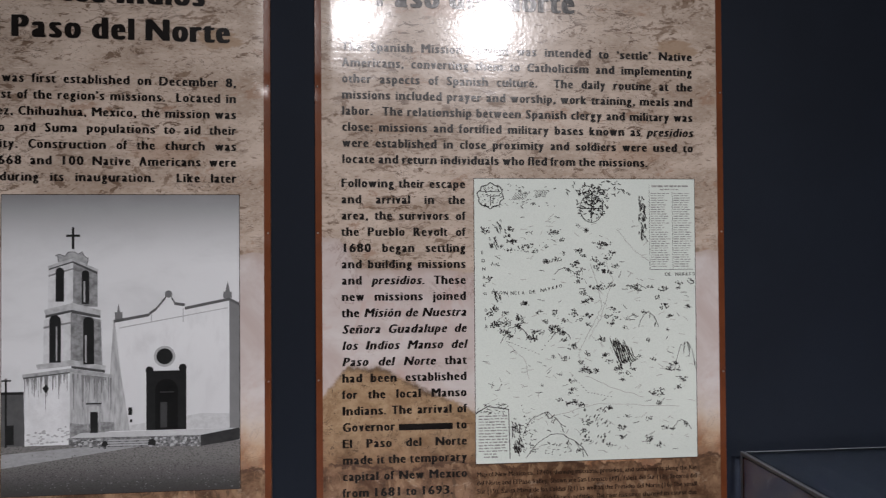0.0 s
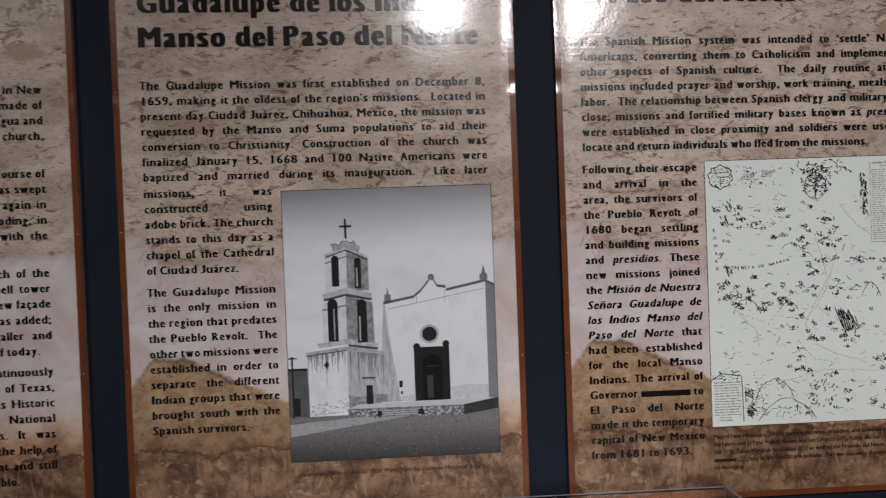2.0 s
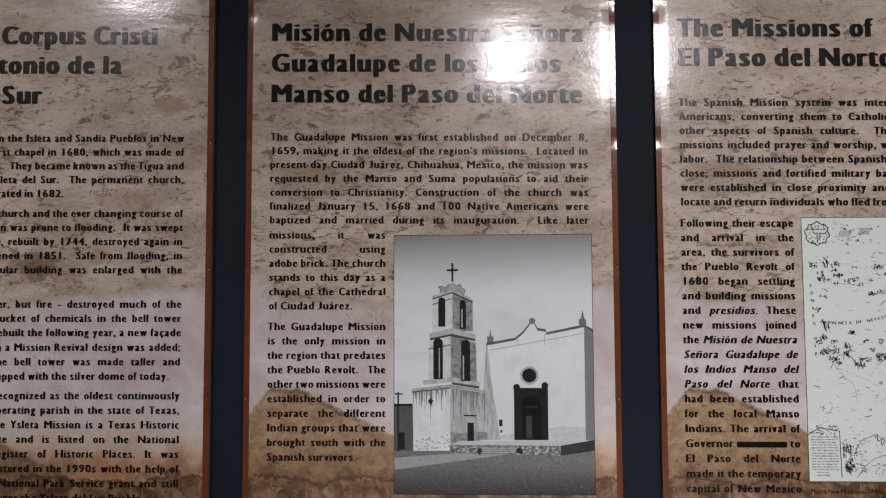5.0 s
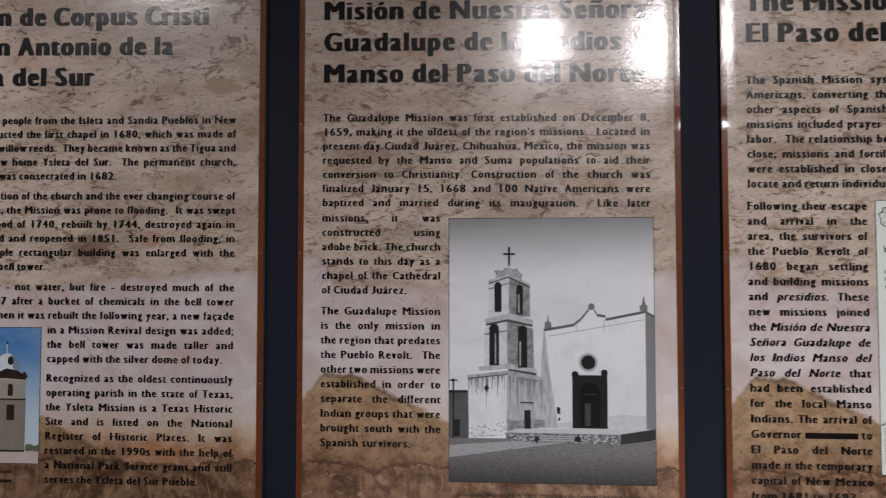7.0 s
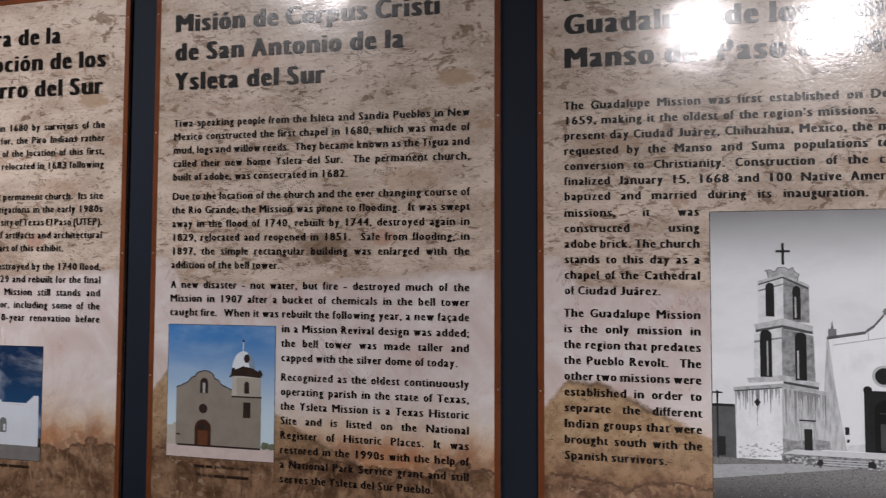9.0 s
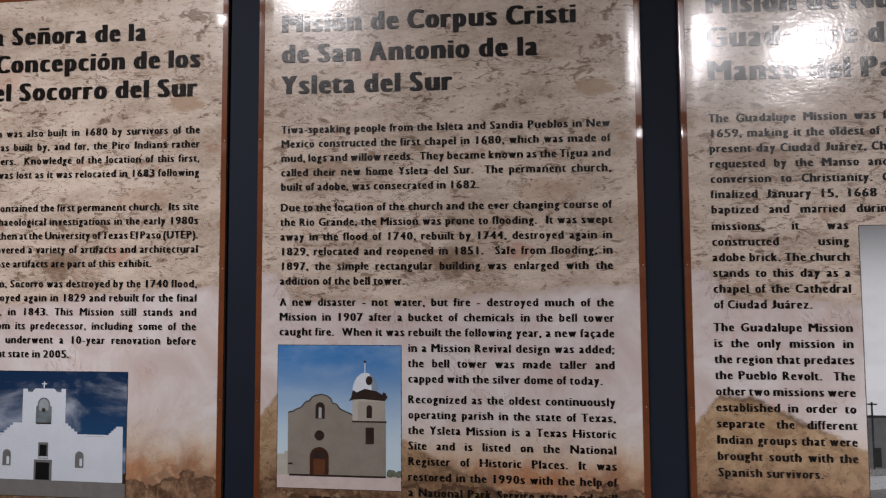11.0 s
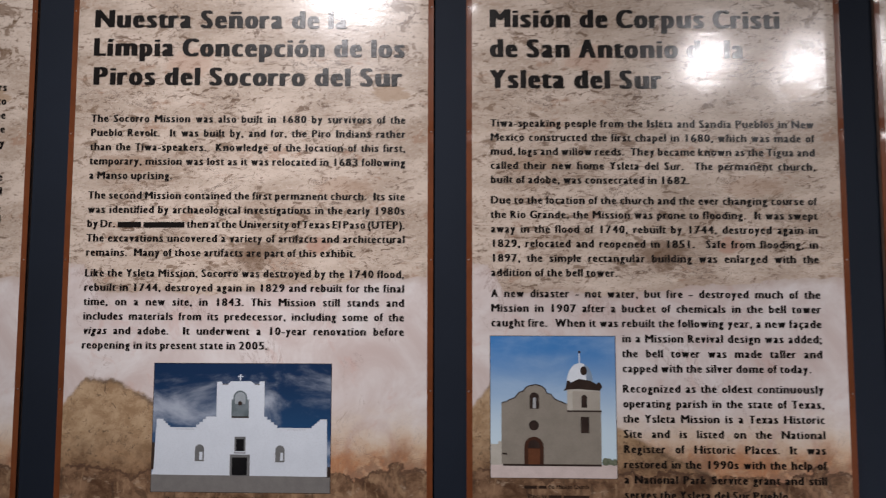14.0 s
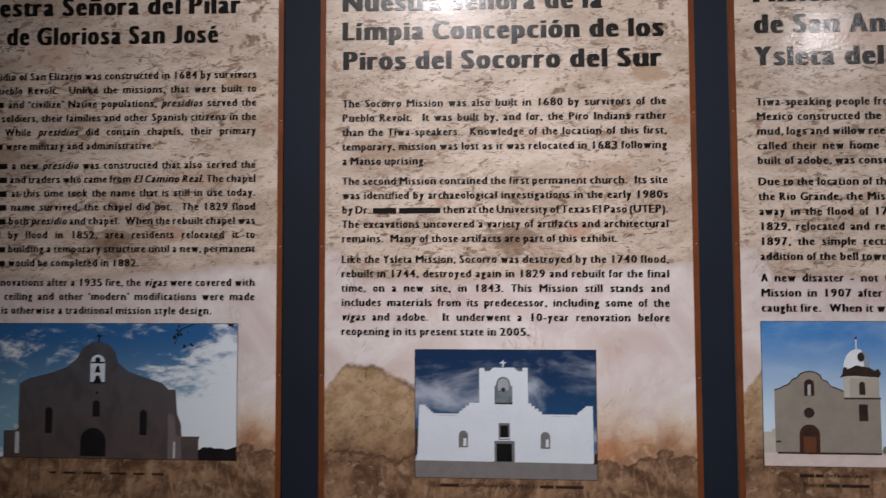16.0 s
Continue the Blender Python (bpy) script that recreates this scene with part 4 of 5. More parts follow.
ph.add("tower_cornice", grey(0.60, 0.6, 95.0, 0.9), 6, ph.poly((0.176, 0.384), (0.296, 0.362), (0.412, 0.388), (0.410, 0.405), (0.290, 0.385), (0.182, 0.402)), ph.poly((0.143, 0.566), (0.290, 0.552), (0.434, 0.574), (0.430, 0.588), (0.290, 0.572), (0.150, 0.582)), ph.poly((0.193, 0.238), (0.296, 0.212), (0.400, 0.250), (0.400, 0.259), (0.296, 0.222), (0.193, 0.247)))
crown = [(0.236, 0.226), (0.232, 0.206), (0.222, 0.203), (0.240, 0.199), (0.262, 0.205), (0.276, 0.192), (0.300, 0.190), (0.318, 0.199), (0.334, 0.191), (0.344, 0.206), (0.360, 0.214), (0.352, 0.240)]
ph.add("tower_cap", grey(0.50, 0.5, 110.0, 0.9), 6, ph.poly(*crown, (0.296, 0.218)))
ph.add("cap_edge", EDGE, 6.4, *[q for a, b in zip(crown, crown[1:]) for q in stroke([ph.p(*a), ph.p(*b)], 0.0009)])
ph.add("cap_light", LIT, 7, ph.poly((0.276, 0.190), (0.284, 0.181), (0.300, 0.181), (0.310, 0.190)))
ph.add("cornice_shade", grey(0.10, 0.6, 120.0), 6.5, ph.poly((0.182, 0.402), (0.290, 0.385), (0.290, 0.393), (0.182, 0.411)), ph.poly((0.290, 0.385), (0.410, 0.405), (0.410, 0.414), (0.290, 0.396)), ph.poly((0.290, 0.572), (0.430, 0.588), (0.428, 0.597), (0.290, 0.580)), ph.poly((0.195, 0.247), (0.296, 0.222), (0.296, 0.227), (0.195, 0.252)), ph.poly((0.296, 0.222), (0.398, 0.259), (0.398, 0.267), (0.296, 0.229)), ph.poly((0.090, 0.608), (0.285, 0.592), (0.285, 0.596), (0.090, 0.613)))
ph.add("foot_stain", grey(0.34, 0.5, 200.0, 1.0), 6.2, ph.poly((0.283, 0.815), (0.283, 0.762), (0.34, 0.768), (0.41, 0.760), (0.468, 0.764), (0.470, 0.790)))
ph.add("door_surround", grey(0.44, 0.6, 150.0, 0.9), 7.5, ph.rect(0.352, 0.700, 0.412, 0.708), ph.rect(0.354, 0.708, 0.361, 0.79), ph.rect(0.404, 0.708, 0.411, 0.79))
ph.add("bell_opening", DARK, 7, ph.arch(0.224, 0.243, 0.259, 0.357), ph.arch(0.332, 0.253, 0.364, 0.366), ph.arch(0.198, 0.402, 0.246, 0.560), ph.arch(0.338, 0.408, 0.384, 0.568))
ph.add("tower_stain", grey(0.33, 0.6, 140.0, 0.9), 6, ph.poly((0.195, 0.268), (0.296, 0.245), (0.296, 0.250), (0.195, 0.274)), ph.poly((0.296, 0.250), (0.398, 0.286), (0.398, 0.291), (0.296, 0.256)), ph.poly((0.174, 0.440), (0.286, 0.425), (0.286, 0.431), (0.174, 0.447)), ph.poly((0.286, 0.428), (0.414, 0.446), (0.414, 0.452), (0.286, 0.434)))
ph.add("bell_light", MIDDLE, 8, ph.rect(0.340, 0.290, 0.347, 0.360), ph.rect(0.346, 0.47, 0.353, 0.562), ph.rect(0.225, 0.44, 0.231, 0.555))
ph.add("cross", DARK, 8, ph.rect(0.2915, 0.109, 0.3015, 0.182), ph.rect(0.268, 0.133, 0.325, 0.1405))
ph.add("diamond_window", DARK, 8, ph.poly((0.170, 0.645), (0.184, 0.632), (0.198, 0.645), (0.184, 0.661)))
ph.add("side_door", DARK, 8, ph.rect(0.368, 0.727, 0.400, 0.797), ph.rect(0.349, 0.697, 0.415, 0.702))
ph.add("round_window_frame", grey(0.50, 0.7, 80.0), 5, ph.oval(0.680, 0.546, 0.046))
ph.add("round_window", DARK, 6, ph.oval(0.680, 0.546, 0.035))
ph.add("portal", grey(0.024, 0.6, 60.0), 6, ph.rect(0.602, 0.594, 0.772, 0.793), ph.oval(0.616, 0.592, 0.017), ph.oval(0.757, 0.585, 0.017))
ph.add("portal_arch", grey(0.012, 0.6, 60.0), 7, ph.arch(0.640, 0.622, 0.736, 0.790))
ph.add("portal_leaf", grey(0.065, 0.6, 60.0), 8, ph.rect(0.662, 0.70, 0.690, 0.785), ph.rect(0.660, 0.664, 0.720, 0.668))
ph.add("terrace", grey(0.58, 0.8, 60.0), 7, ph.poly((0.283, 0.812), (0.330, 0.796), (0.985, 0.793), (0.833, 0.815)))
ph.add("terrace_wall", grey(0.30, 0.22, 260.0, 1.0), 7, ph.poly((0.278, 0.812), (0.833, 0.814), (0.833, 0.850), (0.425, 0.846), (0.278, 0.838)))
ph.add("terrace_end", grey(0.05, 0.5, 100.0), 8, ph.poly((0.833, 0.814), (1, 0.792), (1, 0.833), (0.833, 0.851)))
ph.add("terrace_step", grey(0.45, 0.7, 80.0), 8, *[ph.rect(0.44 - 0.004 * i, 0.822 + 0.008 * i, 0.615 + 0.002 * i, 0.826 + 0.008 * i) for i in range(3)])
ph.add("step_block", DARK, 9, ph.poly((0.414, 0.840), (0.420, 0.826), (0.436, 0.824), (0.442, 0.838), (0.430, 0.846)), ph.poly((0.610, 0.842), (0.613, 0.824), (0.632, 0.822), (0.644, 0.832), (0.640, 0.845)))
ph.add("pebble", EDGE, 3, *[ph.oval(rng.uniform(0.02, 0.98), rng.uniform(0.86, 0.99), rng.uniform(0.0015, 0.004), 0.0018) for i in range(150)])
ph.add("pale_pebble", grey(0.24, 0.7, 120.0), 3.2, *[ph.oval(rng.uniform(0.02, 0.98), rng.uniform(0.87, 0.99), rng.uniform(0.0015, 0.0035), 0.0014) for i in range(110)])

# ---- panel: the Ysleta mission ----
CX = -1.1005
pc = panel(CX, "glossy text panel with a small photograph of a domed church")
titles(pc, [(C_TITLE[0], lx(-1.362), lx(-0.896)), (C_TITLE[1], lx(-1.362), lx(-0.954)), (C_TITLE[2], lx(-1.362), lx(-1.087))], (z_(1.9445), z_(1.8945), z_(1.8435)))
sc = squeeze(lines_of(C_1, C_2, C_3), 0.513, BODY_CAP)
paragraph(pc, C_1, lx(-1.361), lx(-0.848), z_(1.771), 0.0230, sc)
paragraph(pc, C_2, lx(-1.361), lx(-0.848), z_(1.646), 0.0232, sc)
paragraph(pc, C_3, lx(-1.361), lx(-0.848), z_(1.497), 0.0231, sc, last=False)
sn = min(sc, squeeze(lines_of(C_4, C_5), 0.308, BODY_CAP))
paragraph(pc, C_4, lx(-1.1565), lx(-0.8485), z_(1.4265), 0.0232, sn)
paragraph(pc, C_5, lx(-1.1565), lx(-0.8485), z_(1.349), 0.0231, sn)
caption(pc, C_CAPTION[0], lx(-1.311), lx(-1.211), z_(1.1985), 0.0062)
caption(pc, C_CAPTION[1], lx(-1.305), lx(-1.211), z_(1.184), 0.0062)
M_SKY_C = graded("print_blue_sky", (0.55, 0.68, 0.76), (0.045, 0.19, 0.47), 0.15, 0.32, (0.50, 0.62, 0.72), 0.35, 6.0, (1, 1, 1.6), 0.42, 0.75)
ph = Picture(pc, "printed_photograph", lx(-1.3625), lx(-1.1675), z_(1.4295), z_(1.2115), M_SKY_C, "colour photograph of a beige church with a silver dome")
BEIGE = ink("beige_wall", (0.265, 0.235, 0.195), (0.215, 0.19, 0.155), 40.0, 0.6)
PALE = ink("pale_tower", (0.47, 0.44, 0.385), (0.40, 0.37, 0.31), 40.0, 0.6)
BROWN = ink("dark_brown", (0.030, 0.020, 0.017), (0.055, 0.035, 0.028), 60.0, 0.6)
ph.add("forecourt", ink("forecourt", (0.62, 0.52, 0.49), (0.52, 0.43, 0.40), 50.0, 0.6), 1, ph.rect(0, 0.905, 1, 1))
ph.add("bush", ink("bush", (0.10, 0.12, 0.075), (0.22, 0.23, 0.17), 160.0, 0.8), 1.5, *[ph.oval(0.90 + 0.1 * rng.random(), 0.875 + 0.02 * rng.random(), 0.022) for i in range(9)])
ph.add("low_wall", PALE, 2, ph.rect(0, 0.765, 0.09, 0.91), ph.rect(0.06, 0.745, 0.09, 0.77))
gable = [(0.087, 0.478), (0.105, 0.468), (0.125, 0.468), (0.150, 0.452), (0.195, 0.438), (0.218, 0.410), (0.232, 0.398), (0.262, 0.392), (0.282, 0.365), (0.315, 0.352), (0.36, 0.344), (0.405, 0.354), (0.435, 0.372), (0.450, 0.405), (0.485, 0.412), (0.510, 0.445), (0.555, 0.462), (0.61, 0.482)]
ph.add("church_front", BEIGE, 3, ph.poly(*gable, (0.88, 0.52), (0.88, 0.912), (0.087, 0.905)))
ph.add("gable_trim", BROWN, 4, *[q for (a, b) in zip(gable, gable[1:]) for q in stroke([ph.p(*a), ph.p(*b)], 0.0017)])
ph.add("bell_tower", PALE, 3.6, ph.rect(0.612, 0.37, 0.875, 0.535))
ph.add("tower_shade", ink("tower_plaster", (0.385, 0.35, 0.30), (0.33, 0.30, 0.25), 40.0, 0.6), 4.3, ph.rect(0.655, 0.39, 0.875, 0.535))
ph.add("tower_band", BROWN, 5, ph.rect(0.61, 0.525, 0.885, 0.536))
ph.add("roof", BROWN, 6, ph.poly((0.582, 0.388), (0.602, 0.362), (0.612, 0.315), (0.632, 0.315), (0.642, 0.330), (0.71, 0.302), (0.80, 0.316), (0.850, 0.340), (0.858, 0.326), (0.874, 0.328), (0.893, 0.358), (0.872, 0.386), (0.70, 0.374), (0.622, 0.378)))
ph.add("dome", ink("silver_dome", (0.72, 0.76, 0.80), (0.56, 0.61, 0.67), 30.0, 0.6), 5, ph.poly(*[(0.715 + 0.104 * math.cos(radians(a)), 0.325 - 0.135 * math.sin(radians(a))) for a in range(0, 181, 12)]), ph.rect(0.707, 0.115, 0.716, 0.20))
ph.add("dome_shade", ink("dome_shade", (0.20, 0.27, 0.36), (0.30, 0.37, 0.45), 50.0, 0.7), 5.5, ph.poly(*[(0.735 + 0.083 * math.cos(radians(a)), 0.325 - 0.128 * math.sin(radians(a))) for a in range(0, 81, 10)], (0.760, 0.26), (0.770, 0.325)))
ph.add("dome_window", BROWN, 6, ph.oval(0.745, 0.245, 0.027, 0.032), ph.oval(0.712, 0.113, 0.010))
ph.add("opening", BROWN, 5, ph.arch(0.312, 0.40, 0.388, 0.515), ph.oval(0.345, 0.632, 0.040), ph.arch(0.725, 0.415, 0.770, 0.505), ph.rect(0.718, 0.570, 0.785, 0.685), ph.rect(0.09, 0.826, 0.13, 0.838), ph.rect(0.10, 0.903, 0.88, 0.916))
ph.add("niche_figure", grey(0.42, 0.8, 60.0), 6, ph.arch(0.338, 0.435, 0.362, 0.512))
ph.add("door_surround", ink("russet_door", (0.060, 0.026, 0.017), (0.040, 0.018, 0.012), 60.0, 0.6), 5, ph.arch(0.268, 0.712, 0.422, 0.910))
ph.add("door_leaf", ink("door_leaf", (0.135, 0.052, 0.026), (0.085, 0.034, 0.018), 60.0, 0.6), 6, ph.rect(0.298, 0.795, 0.392, 0.905))
ph.add("door_fan", BROWN, 6, ph.arch(0.298, 0.735, 0.392, 0.79))

# ---- panel: the Socorro mission ----
CX = -1.7525
pd = panel(CX, "glossy text panel with a photograph of a white church")
titles(pd, [(D_TITLE[0], lx(-2.0155), lx(-1.595)), (D_TITLE[1], lx(-2.0155), lx(-1.500)), (D_TITLE[2], lx(-2.0145), lx(-1.505))], (z_(1.9505), z_(1.9025), z_(1.8535)))
sd = squeeze(lines_of(D_1, D_2, D_3), 0.516, BODY_CAP)
paragraph(pd, D_1, lx(-2.0150), lx(-1.4985), z_(1.7825), 0.0236, sd)
paragraph(pd, D_2, lx(-2.0150), lx(-1.4985), z_(1.6555), 0.0233, sd)
paragraph(pd, D_3, lx(-2.0155), lx(-1.4990), z_(1.529), 0.0231, sd)
caption(pd, D_CAPTION[0], lx(-1.873), lx(-1.635), z_(1.1745), 0.0062)
M_SKY_D = graded("print_storm_sky", (0.020, 0.070, 0.165), (0.010, 0.028, 0.075), 0.12, 0.27, (0.42, 0.46, 0.53), 0.85, 8.0, (1, 1, 1.9), 0.42, 0.68)
ph = Picture(pd, "printed_photograph", lx(-1.8965), lx(-1.6135), z_(1.3845), z_(1.1850), M_SKY_D, "colour photograph of a white stepped church front")
WHITE = ink("white_church", (0.61, 0.65, 0.705), (0.56, 0.60, 0.655), 20.0, 0.6)
GREYT = ink("grey_trim", (0.16, 0.16, 0.16), (0.11, 0.11, 0.11), 60.0, 0.6)
ph.add("yard", ink("yard", (0.185, 0.175, 0.165), (0.15, 0.14, 0.135), 60.0, 0.6), 1, ph.rect(0, 0.865, 1, 1))
ph.add("side_dark", BROWN, 1, ph.rect(0, 0.62, 0.022, 0.83), ph.rect(0.975, 0.80, 1, 0.88))
ph.add("church_front", WHITE, 2, ph.poly((0.02, 0.50), (0.98, 0.50), (0.983, 0.875), (0.0, 0.868), (0.012, 0.82)))
stairs = []
for i in range(5):                    # stepped parapets, falling from the middle and rising to the ends
    stairs += [ph.rect(0.30 - 0.018 * i, 0.415 + 0.021 * i, 0.40, 0.52), ph.rect(0.60, 0.415 + 0.021 * i, 0.645 + 0.019 * i, 0.52)]
    stairs += [ph.rect(0.022, 0.435 + 0.017 * i, 0.06 + 0.013 * i, 0.52), ph.rect(0.938 - 0.014 * i, 0.432 + 0.017 * i, 0.98, 0.52)]
for k, s in enumerate(stairs):
    ph.add("parapet_step", WHITE, 2.2 + 0.1 * k, s)
ph.add("belfry", WHITE, 5, ph.poly((0.358, 0.142), (0.385, 0.142), (0.392, 0.162), (0.418, 0.160), (0.436, 0.138), (0.552, 0.138), (0.57, 0.160), (0.594, 0.160), (0.60, 0.138), (0.626, 0.138), (0.628, 0.56), (0.358, 0.56)))
ph.add("belfry_shade", GREYT, 6, ph.rect(0.387, 0.158, 0.42, 0.166), ph.rect(0.57, 0.158, 0.60, 0.166))
ph.add("parapet_line", grey(0.45, 0.8, 60.0), 6, ph.rect(0.13, 0.512, 0.235, 0.516), ph.rect(0.755, 0.512, 0.86, 0.516))
ph.add("cross", WHITE, 6, ph.rect(0.486, 0.08, 0.494, 0.132), ph.rect(0.474, 0.095, 0.506, 0.104))
ph.add("bell_arch", ink("bell_arch", (0.10, 0.125, 0.135), (0.20, 0.23, 0.25), 40.0, 0.7), 6, ph.arch(0.452, 0.210, 0.530, 0.42), ph.rect(0.443, 0.28, 0.541, 0.42))
ph.add("arch_light", ink("arch_light", (0.33, 0.36, 0.38), (0.24, 0.27, 0.29), 40.0, 0.7), 7, ph.arch(0.461, 0.222, 0.521, 0.315))
ph.add("bell", BROWN, 8, ph.oval(0.491, 0.310, 0.012), ph.rect(0.445, 0.412, 0.541, 0.424))
ph.add("window_frame", GREYT, 6, ph.rect(0.464, 0.570, 0.526, 0.70), ph.rect(0.440, 0.708, 0.552, 0.872), ph.arch(0.243, 0.632, 0.294, 0.762), ph.arch(0.694, 0.635, 0.746, 0.765))
ph.add("window_dark", ink("near_black", (0.008, 0.008, 0.009), (0.014, 0.013, 0.013), 60.0, 0.5), 7, ph.rect(0.473, 0.588, 0.517, 0.682), ph.rect(0.452, 0.730, 0.537, 0.868))
ph.add("window_light", WHITE, 7, ph.rect(0.268, 0.69, 0.285, 0.75), ph.rect(0.722, 0.692, 0.738, 0.752))
ph.add("window_sill", WHITE, 8, ph.rect(0.468, 0.682, 0.524, 0.692))

# ---- panel: the San Elizario presidio ----
CX = -2.4130
pe = panel(CX, "glossy text panel with a photograph of a shaded chapel")
titles(pe, [(E_TITLE[0], lx(-2.671), lx(-2.188)), (E_TITLE[1], lx(-2.674), lx(-2.225))], (z_(1.962), z_(1.912)))
se = squeeze(lines_of(E_1, E_2, E_3), 0.515, BODY_CAP)
paragraph(pe, E_1, lx(-2.6735), lx(-2.1590), z_(1.8425), 0.0238, se)
paragraph(pe, E_2, lx(-2.6735), lx(-2.1590), z_(1.6905), 0.0234, se)
paragraph(pe, E_3, lx(-2.6735), lx(-2.1585), z_(1.4940), 0.0232, se)
caption(pe, "#3 #6 #9 #8 #5 #6", lx(-2.500), lx(-2.305), z_(1.183), 0.0040)
M_SKY_E = chapel_sky()
ph = Picture(pe, "printed_photograph", lx(-2.632), lx(-2.1865), z_(1.4250), z_(1.2060), M_SKY_E, "colour photograph of a chapel in shade under clouds")
MAUVE = graded("print_shaded_wall", (0.085, 0.064, 0.060), (0.072, 0.072, 0.080), 0.10, 0.27, (0.045, 0.040, 0.043), 0.6, 20.0, (1.6, 1, 1.0), 0.42, 0.7)
PITCH = ink("pitch_dark", (0.012, 0.010, 0.012), (0.02, 0.016, 0.018), 40.0, 0.5)
CLOUD = ink("cloud_white", (0.60, 0.66, 0.71), (0.45, 0.53, 0.61), 26.0, 0.9, (1, 1, 2.5))
ph.add("tree_line", PITCH, 2, *[ph.oval(0.85 + 0.15 * i / 14, 0.95 + 0.03 * rng.random(), 0.022, 0.05) for i in range(15)], ph.rect(0.85, 0.94, 1, 1))
ph.add("chapel_front", MAUVE, 3, ph.poly((0.155, 1.0), (0.170, 0.74), (0.172, 0.45), (0.21, 0.41), (0.287, 0.373), (0.355, 0.326), (0.394, 0.26), (0.413, 0.184), (0.447, 0.146), (0.477, 0.133), (0.511, 0.152), (0.540, 0.212), (0.550, 0.288), (0.589, 0.354), (0.657, 0.40), (0.72, 0.44), (0.744, 0.487), (0.771, 0.487), (0.778, 0.667), (0.793, 0.742), (0.80, 1.0)))
ph.add("wall_buttress", ink("buttress_light", (0.15, 0.125, 0.12), (0.11, 0.09, 0.09), 40.0, 0.7), 4, ph.poly((0.744, 0.667), (0.752, 0.66), (0.768, 0.68), (0.775, 0.82), (0.792, 0.83), (0.798, 1.0), (0.744, 1.0)))
ph.add("gate_pier", MAUVE, 4, ph.rect(0.796, 0.84, 0.859, 1.0), ph.rect(0.792, 0.83, 0.863, 0.845), ph.rect(0.115, 0.80, 0.175, 1.0))
ph.add("pier_light", grey(0.50, 0.8, 60.0), 5, ph.rect(0.160, 0.81, 0.176, 0.97), ph.oval(0.163, 0.77, 0.010), ph.rect(0.765, 0.87, 0.772, 0.99))
ph.add("bell_window", CLOUD, 4, ph.arch(0.445, 0.232, 0.501, 0.442))
ph.add("bell", PITCH, 5, ph.rect(0.447, 0.285, 0.500, 0.297), ph.oval(0.473, 0.27, 0.010), ph.poly((0.462, 0.365), (0.470, 0.315), (0.477, 0.315), (0.485, 0.365)), ph.poly((0.458, 0.44), (0.468, 0.39), (0.480, 0.39), (0.490, 0.44)), ph.rect(0.445, 0.435, 0.501, 0.446))
ph.add("cross", PITCH, 5, ph.rect(0.4735, 0.075, 0.4785, 0.14), ph.rect(0.465, 0.088, 0.488, 0.096))
ph.add("window", PITCH, 5, ph.arch(0.457, 0.572, 0.484, 0.692), ph.arch(0.275, 0.625, 0.302, 0.818), ph.arch(0.637, 0.638, 0.664, 0.824), ph.oval(0.472, 0.515, 0.005))
ph.add("door", PITCH, 5, ph.arch(0.412, 0.775, 0.509, 0.985))
twig = []
for i in range(9):
    u, v = 0.755 + rng.uniform(0, 0.12), 0.01 + rng.uniform(0, 0.16)
    twig.append(ph.oval(u, v, rng.uniform(0.003, 0.008), rng.uniform(0.006, 0.014)))
twig += stroke([ph.p(0.84, 0.0), ph.p(0.79, 0.04), ph.p(0.758, 0.10)], 0.0012) + stroke([ph.p(0.79, 0.04), ph.p(0.765, 0.15)], 0.0010) + [ph.rect(0.965, 0.0, 0.985, 0.02)]
ph.add("branch", PITCH, 3, *twig)


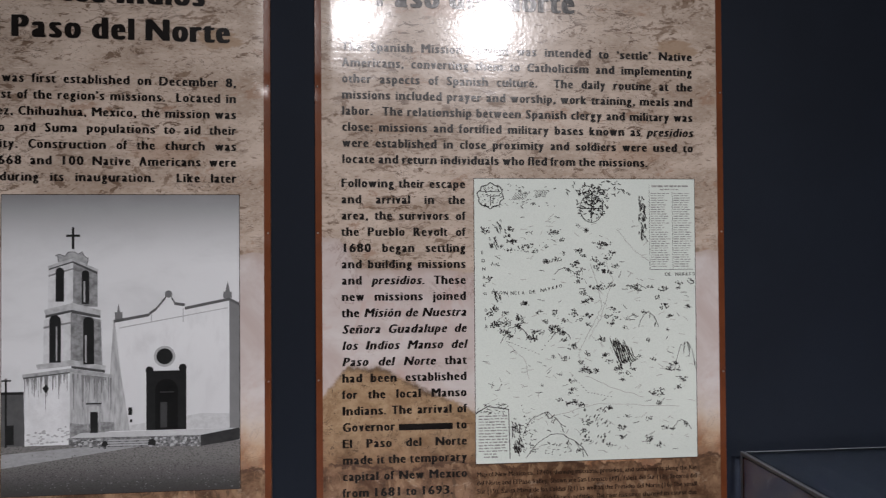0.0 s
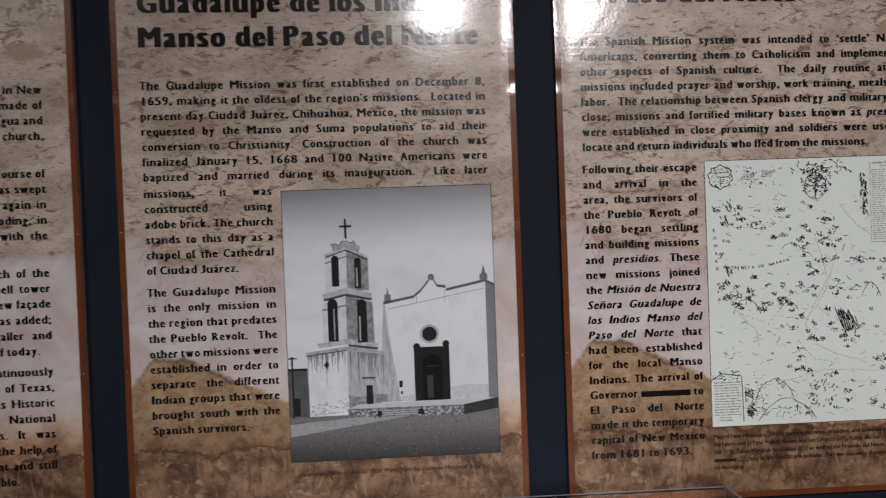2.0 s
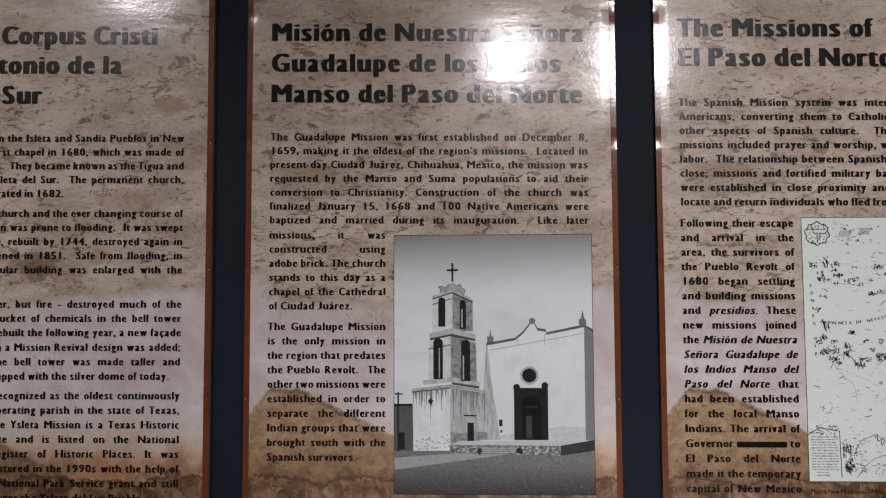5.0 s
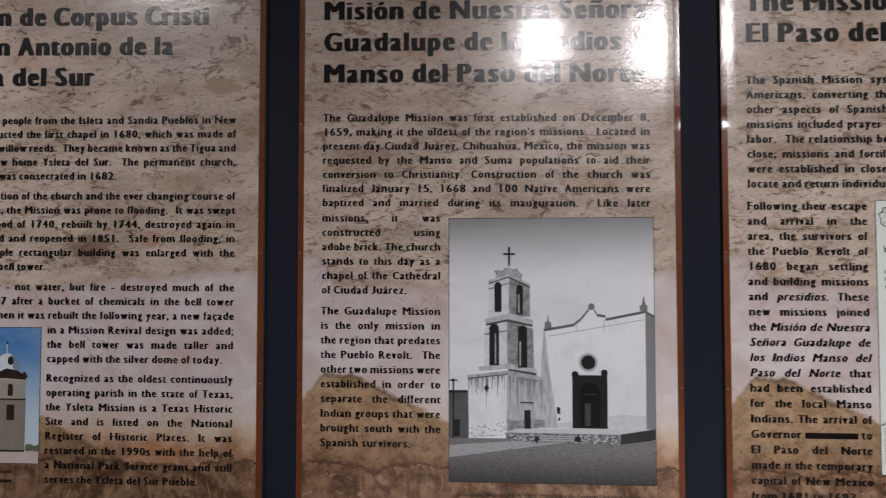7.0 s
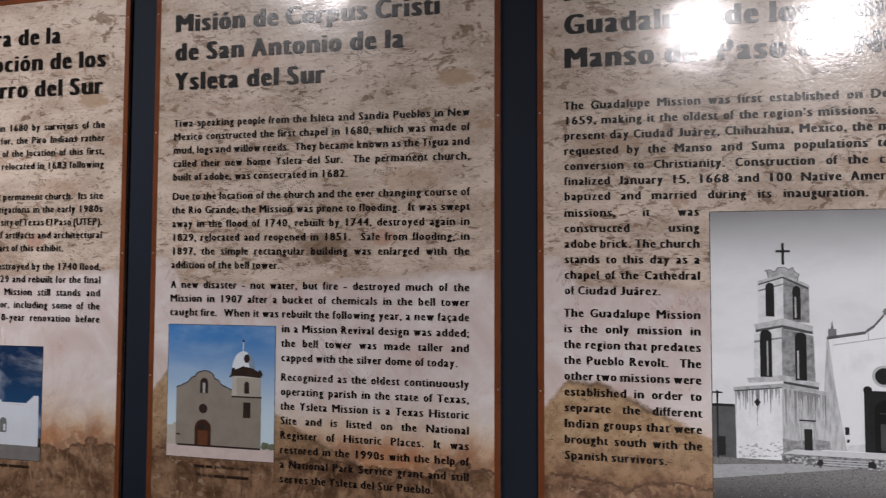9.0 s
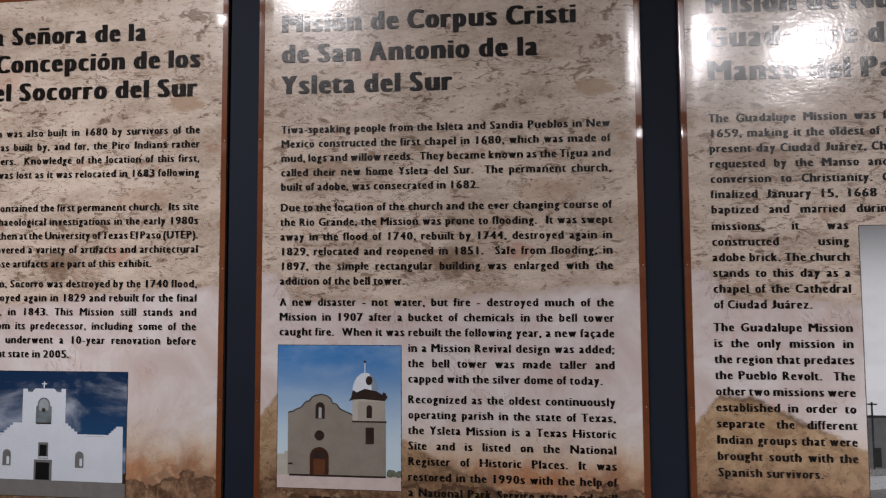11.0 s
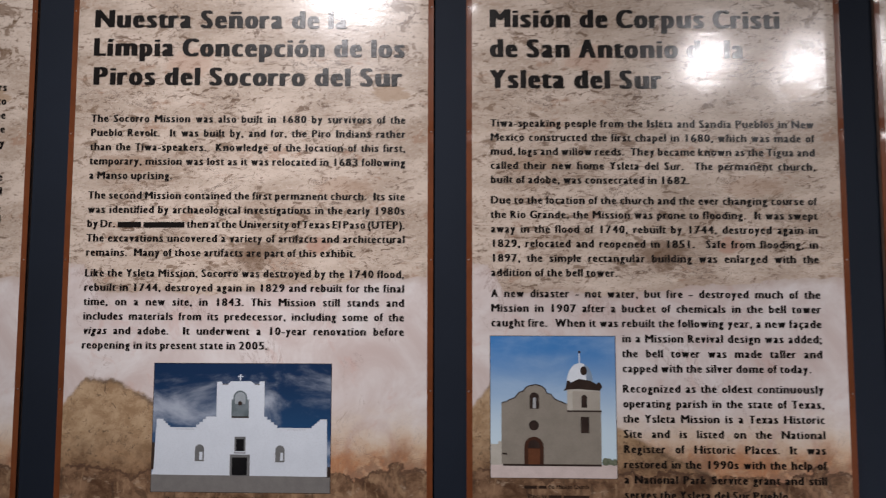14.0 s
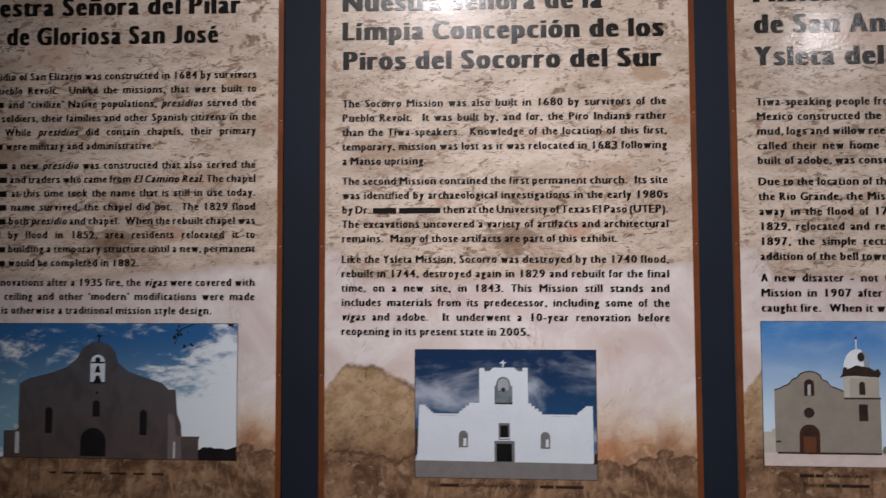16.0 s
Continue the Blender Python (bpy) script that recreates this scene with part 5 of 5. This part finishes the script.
# ---- display cases under the panels ----
def display_case(x0, x1, y0, y1, z0, z1, label):
    c = thing("display_case", ((x0 + x1) / 2, (y0 + y1) / 2, 0.0), label, "display case", "display cases along the wall")
    w, d, t = (x1 - x0) / 2, (y1 - y0) / 2, 0.0055
    part("plinth", box(-w - 0.01, w + 0.01, -d - 0.01, d, 0.0, z0, 0.004, 2), M_PLINTH, c, "dark painted plinth")
    g = 0.0008
    part("top_pane", box(-w + t + g, w - t - g, -d + t + g, d - t - g, z1 - t, z1), M_CLEAR, c, "clear acrylic top")
    part("front_pane", box(-w + t + g, w - t - g, -d, -d + t, z0 + 0.001, z1 - t - g), M_CLEAR, c, "clear acrylic front")
    part("back_pane", box(-w + t + g, w - t - g, d - t, d, z0 + 0.001, z1 - t - g), M_CLEAR, c, "clear acrylic back")
    part("side_pane", box(-w, -w + t, -d + t + g, d - t - g, z0 + 0.001, z1 - t - g), M_CLEAR, c, "clear acrylic side")
    part("side_pane", box(w - t, w, -d + t + g, d - t - g, z0 + 0.001, z1 - t - g), M_CLEAR, c, "clear acrylic side")
    for pane in c.children:
        if pane.name.split(".")[0] in ("top_pane", "front_pane", "back_pane", "side_pane"):
            pane.visible_shadow = False          # lets the room's light through
    for sx in (-1, 1):
        for sy in (-1, 1):
            cx, cy = sx * (w - t / 2), sy * (d - t / 2)
            part("upright_edge", box(cx - t / 2, cx + t / 2, cy - t / 2, cy + t / 2, z0 + 0.001, z1 - t - g, 0.0008), M_FROST, c, "pale polished edge")
        part("top_edge", box(sx * (w - t / 2) - t / 2, sx * (w - t / 2) + t / 2, -d, d, z1 - t, z1, 0.0008), M_FROST, c, "pale polished edge")
        part("top_edge", box(-w + t + g, w - t - g, sx * (d - t / 2) - t / 4, sx * (d - t / 2) + t / 4, z1 - t * 0.6, z1, 0.0008), M_FROST, c, "pale polished edge")
    return c


display_case(0.527, 1.35, 0.44, 0.945, 0.80, 1.229, "clear acrylic display case on a dark plinth beside the map panel")
display_case(-0.72, 0.154, 0.44, 0.945, 0.80, 1.133, "low clear acrylic display case on a dark plinth below the panels")


# ---- ceiling spotlights ----
def lathe(rings, seg=24):
    bm = bmesh.new()
    rows = [[bm.verts.new((r * math.cos(2 * math.pi * i / seg), r * math.sin(2 * math.pi * i / seg), z)) for i in range(seg)] for r, z in rings]
    for a, b in zip(rows, rows[1:]):
        for i in range(seg):
            bm.faces.new((a[i], a[(i + 1) % seg], b[(i + 1) % seg], b[i]))
    bm.faces.new(rows[-1])
    bmesh.ops.recalc_face_normals(bm, faces=bm.faces)
    return bm


for eye, aim, watts, beam in SPOTS:
    s = thing("track_spotlight", eye, "black ceiling spotlight aimed at the panels", "spotlight", "ceiling spotlights")
    head = part("housing", lathe([(0.088, -0.004), (0.092, -0.004), (0.092, 0.06), (0.075, 0.13), (0.03, 0.16)]), M_METAL, s, "black lamp housing")
    head.matrix_basis = Matrix.Translation((0, 0, 0)) @ look(eye, aim).to_3x3().to_4x4()
    top = CEILING - eye[2]
    back = (Vector(eye) - Vector(aim)).normalized() * 0.155
    part("stem", box(back.x - 0.008, back.x + 0.008, back.y - 0.008, back.y + 0.008, back.z - 0.02, top - 0.02, 0.002), M_METAL, s, "thin black stem")
    part("canopy", box(back.x - 0.05, back.x + 0.05, back.y - 0.02, back.y + 0.02, top - 0.02, top, 0.003), M_METAL, s, "black ceiling mount")
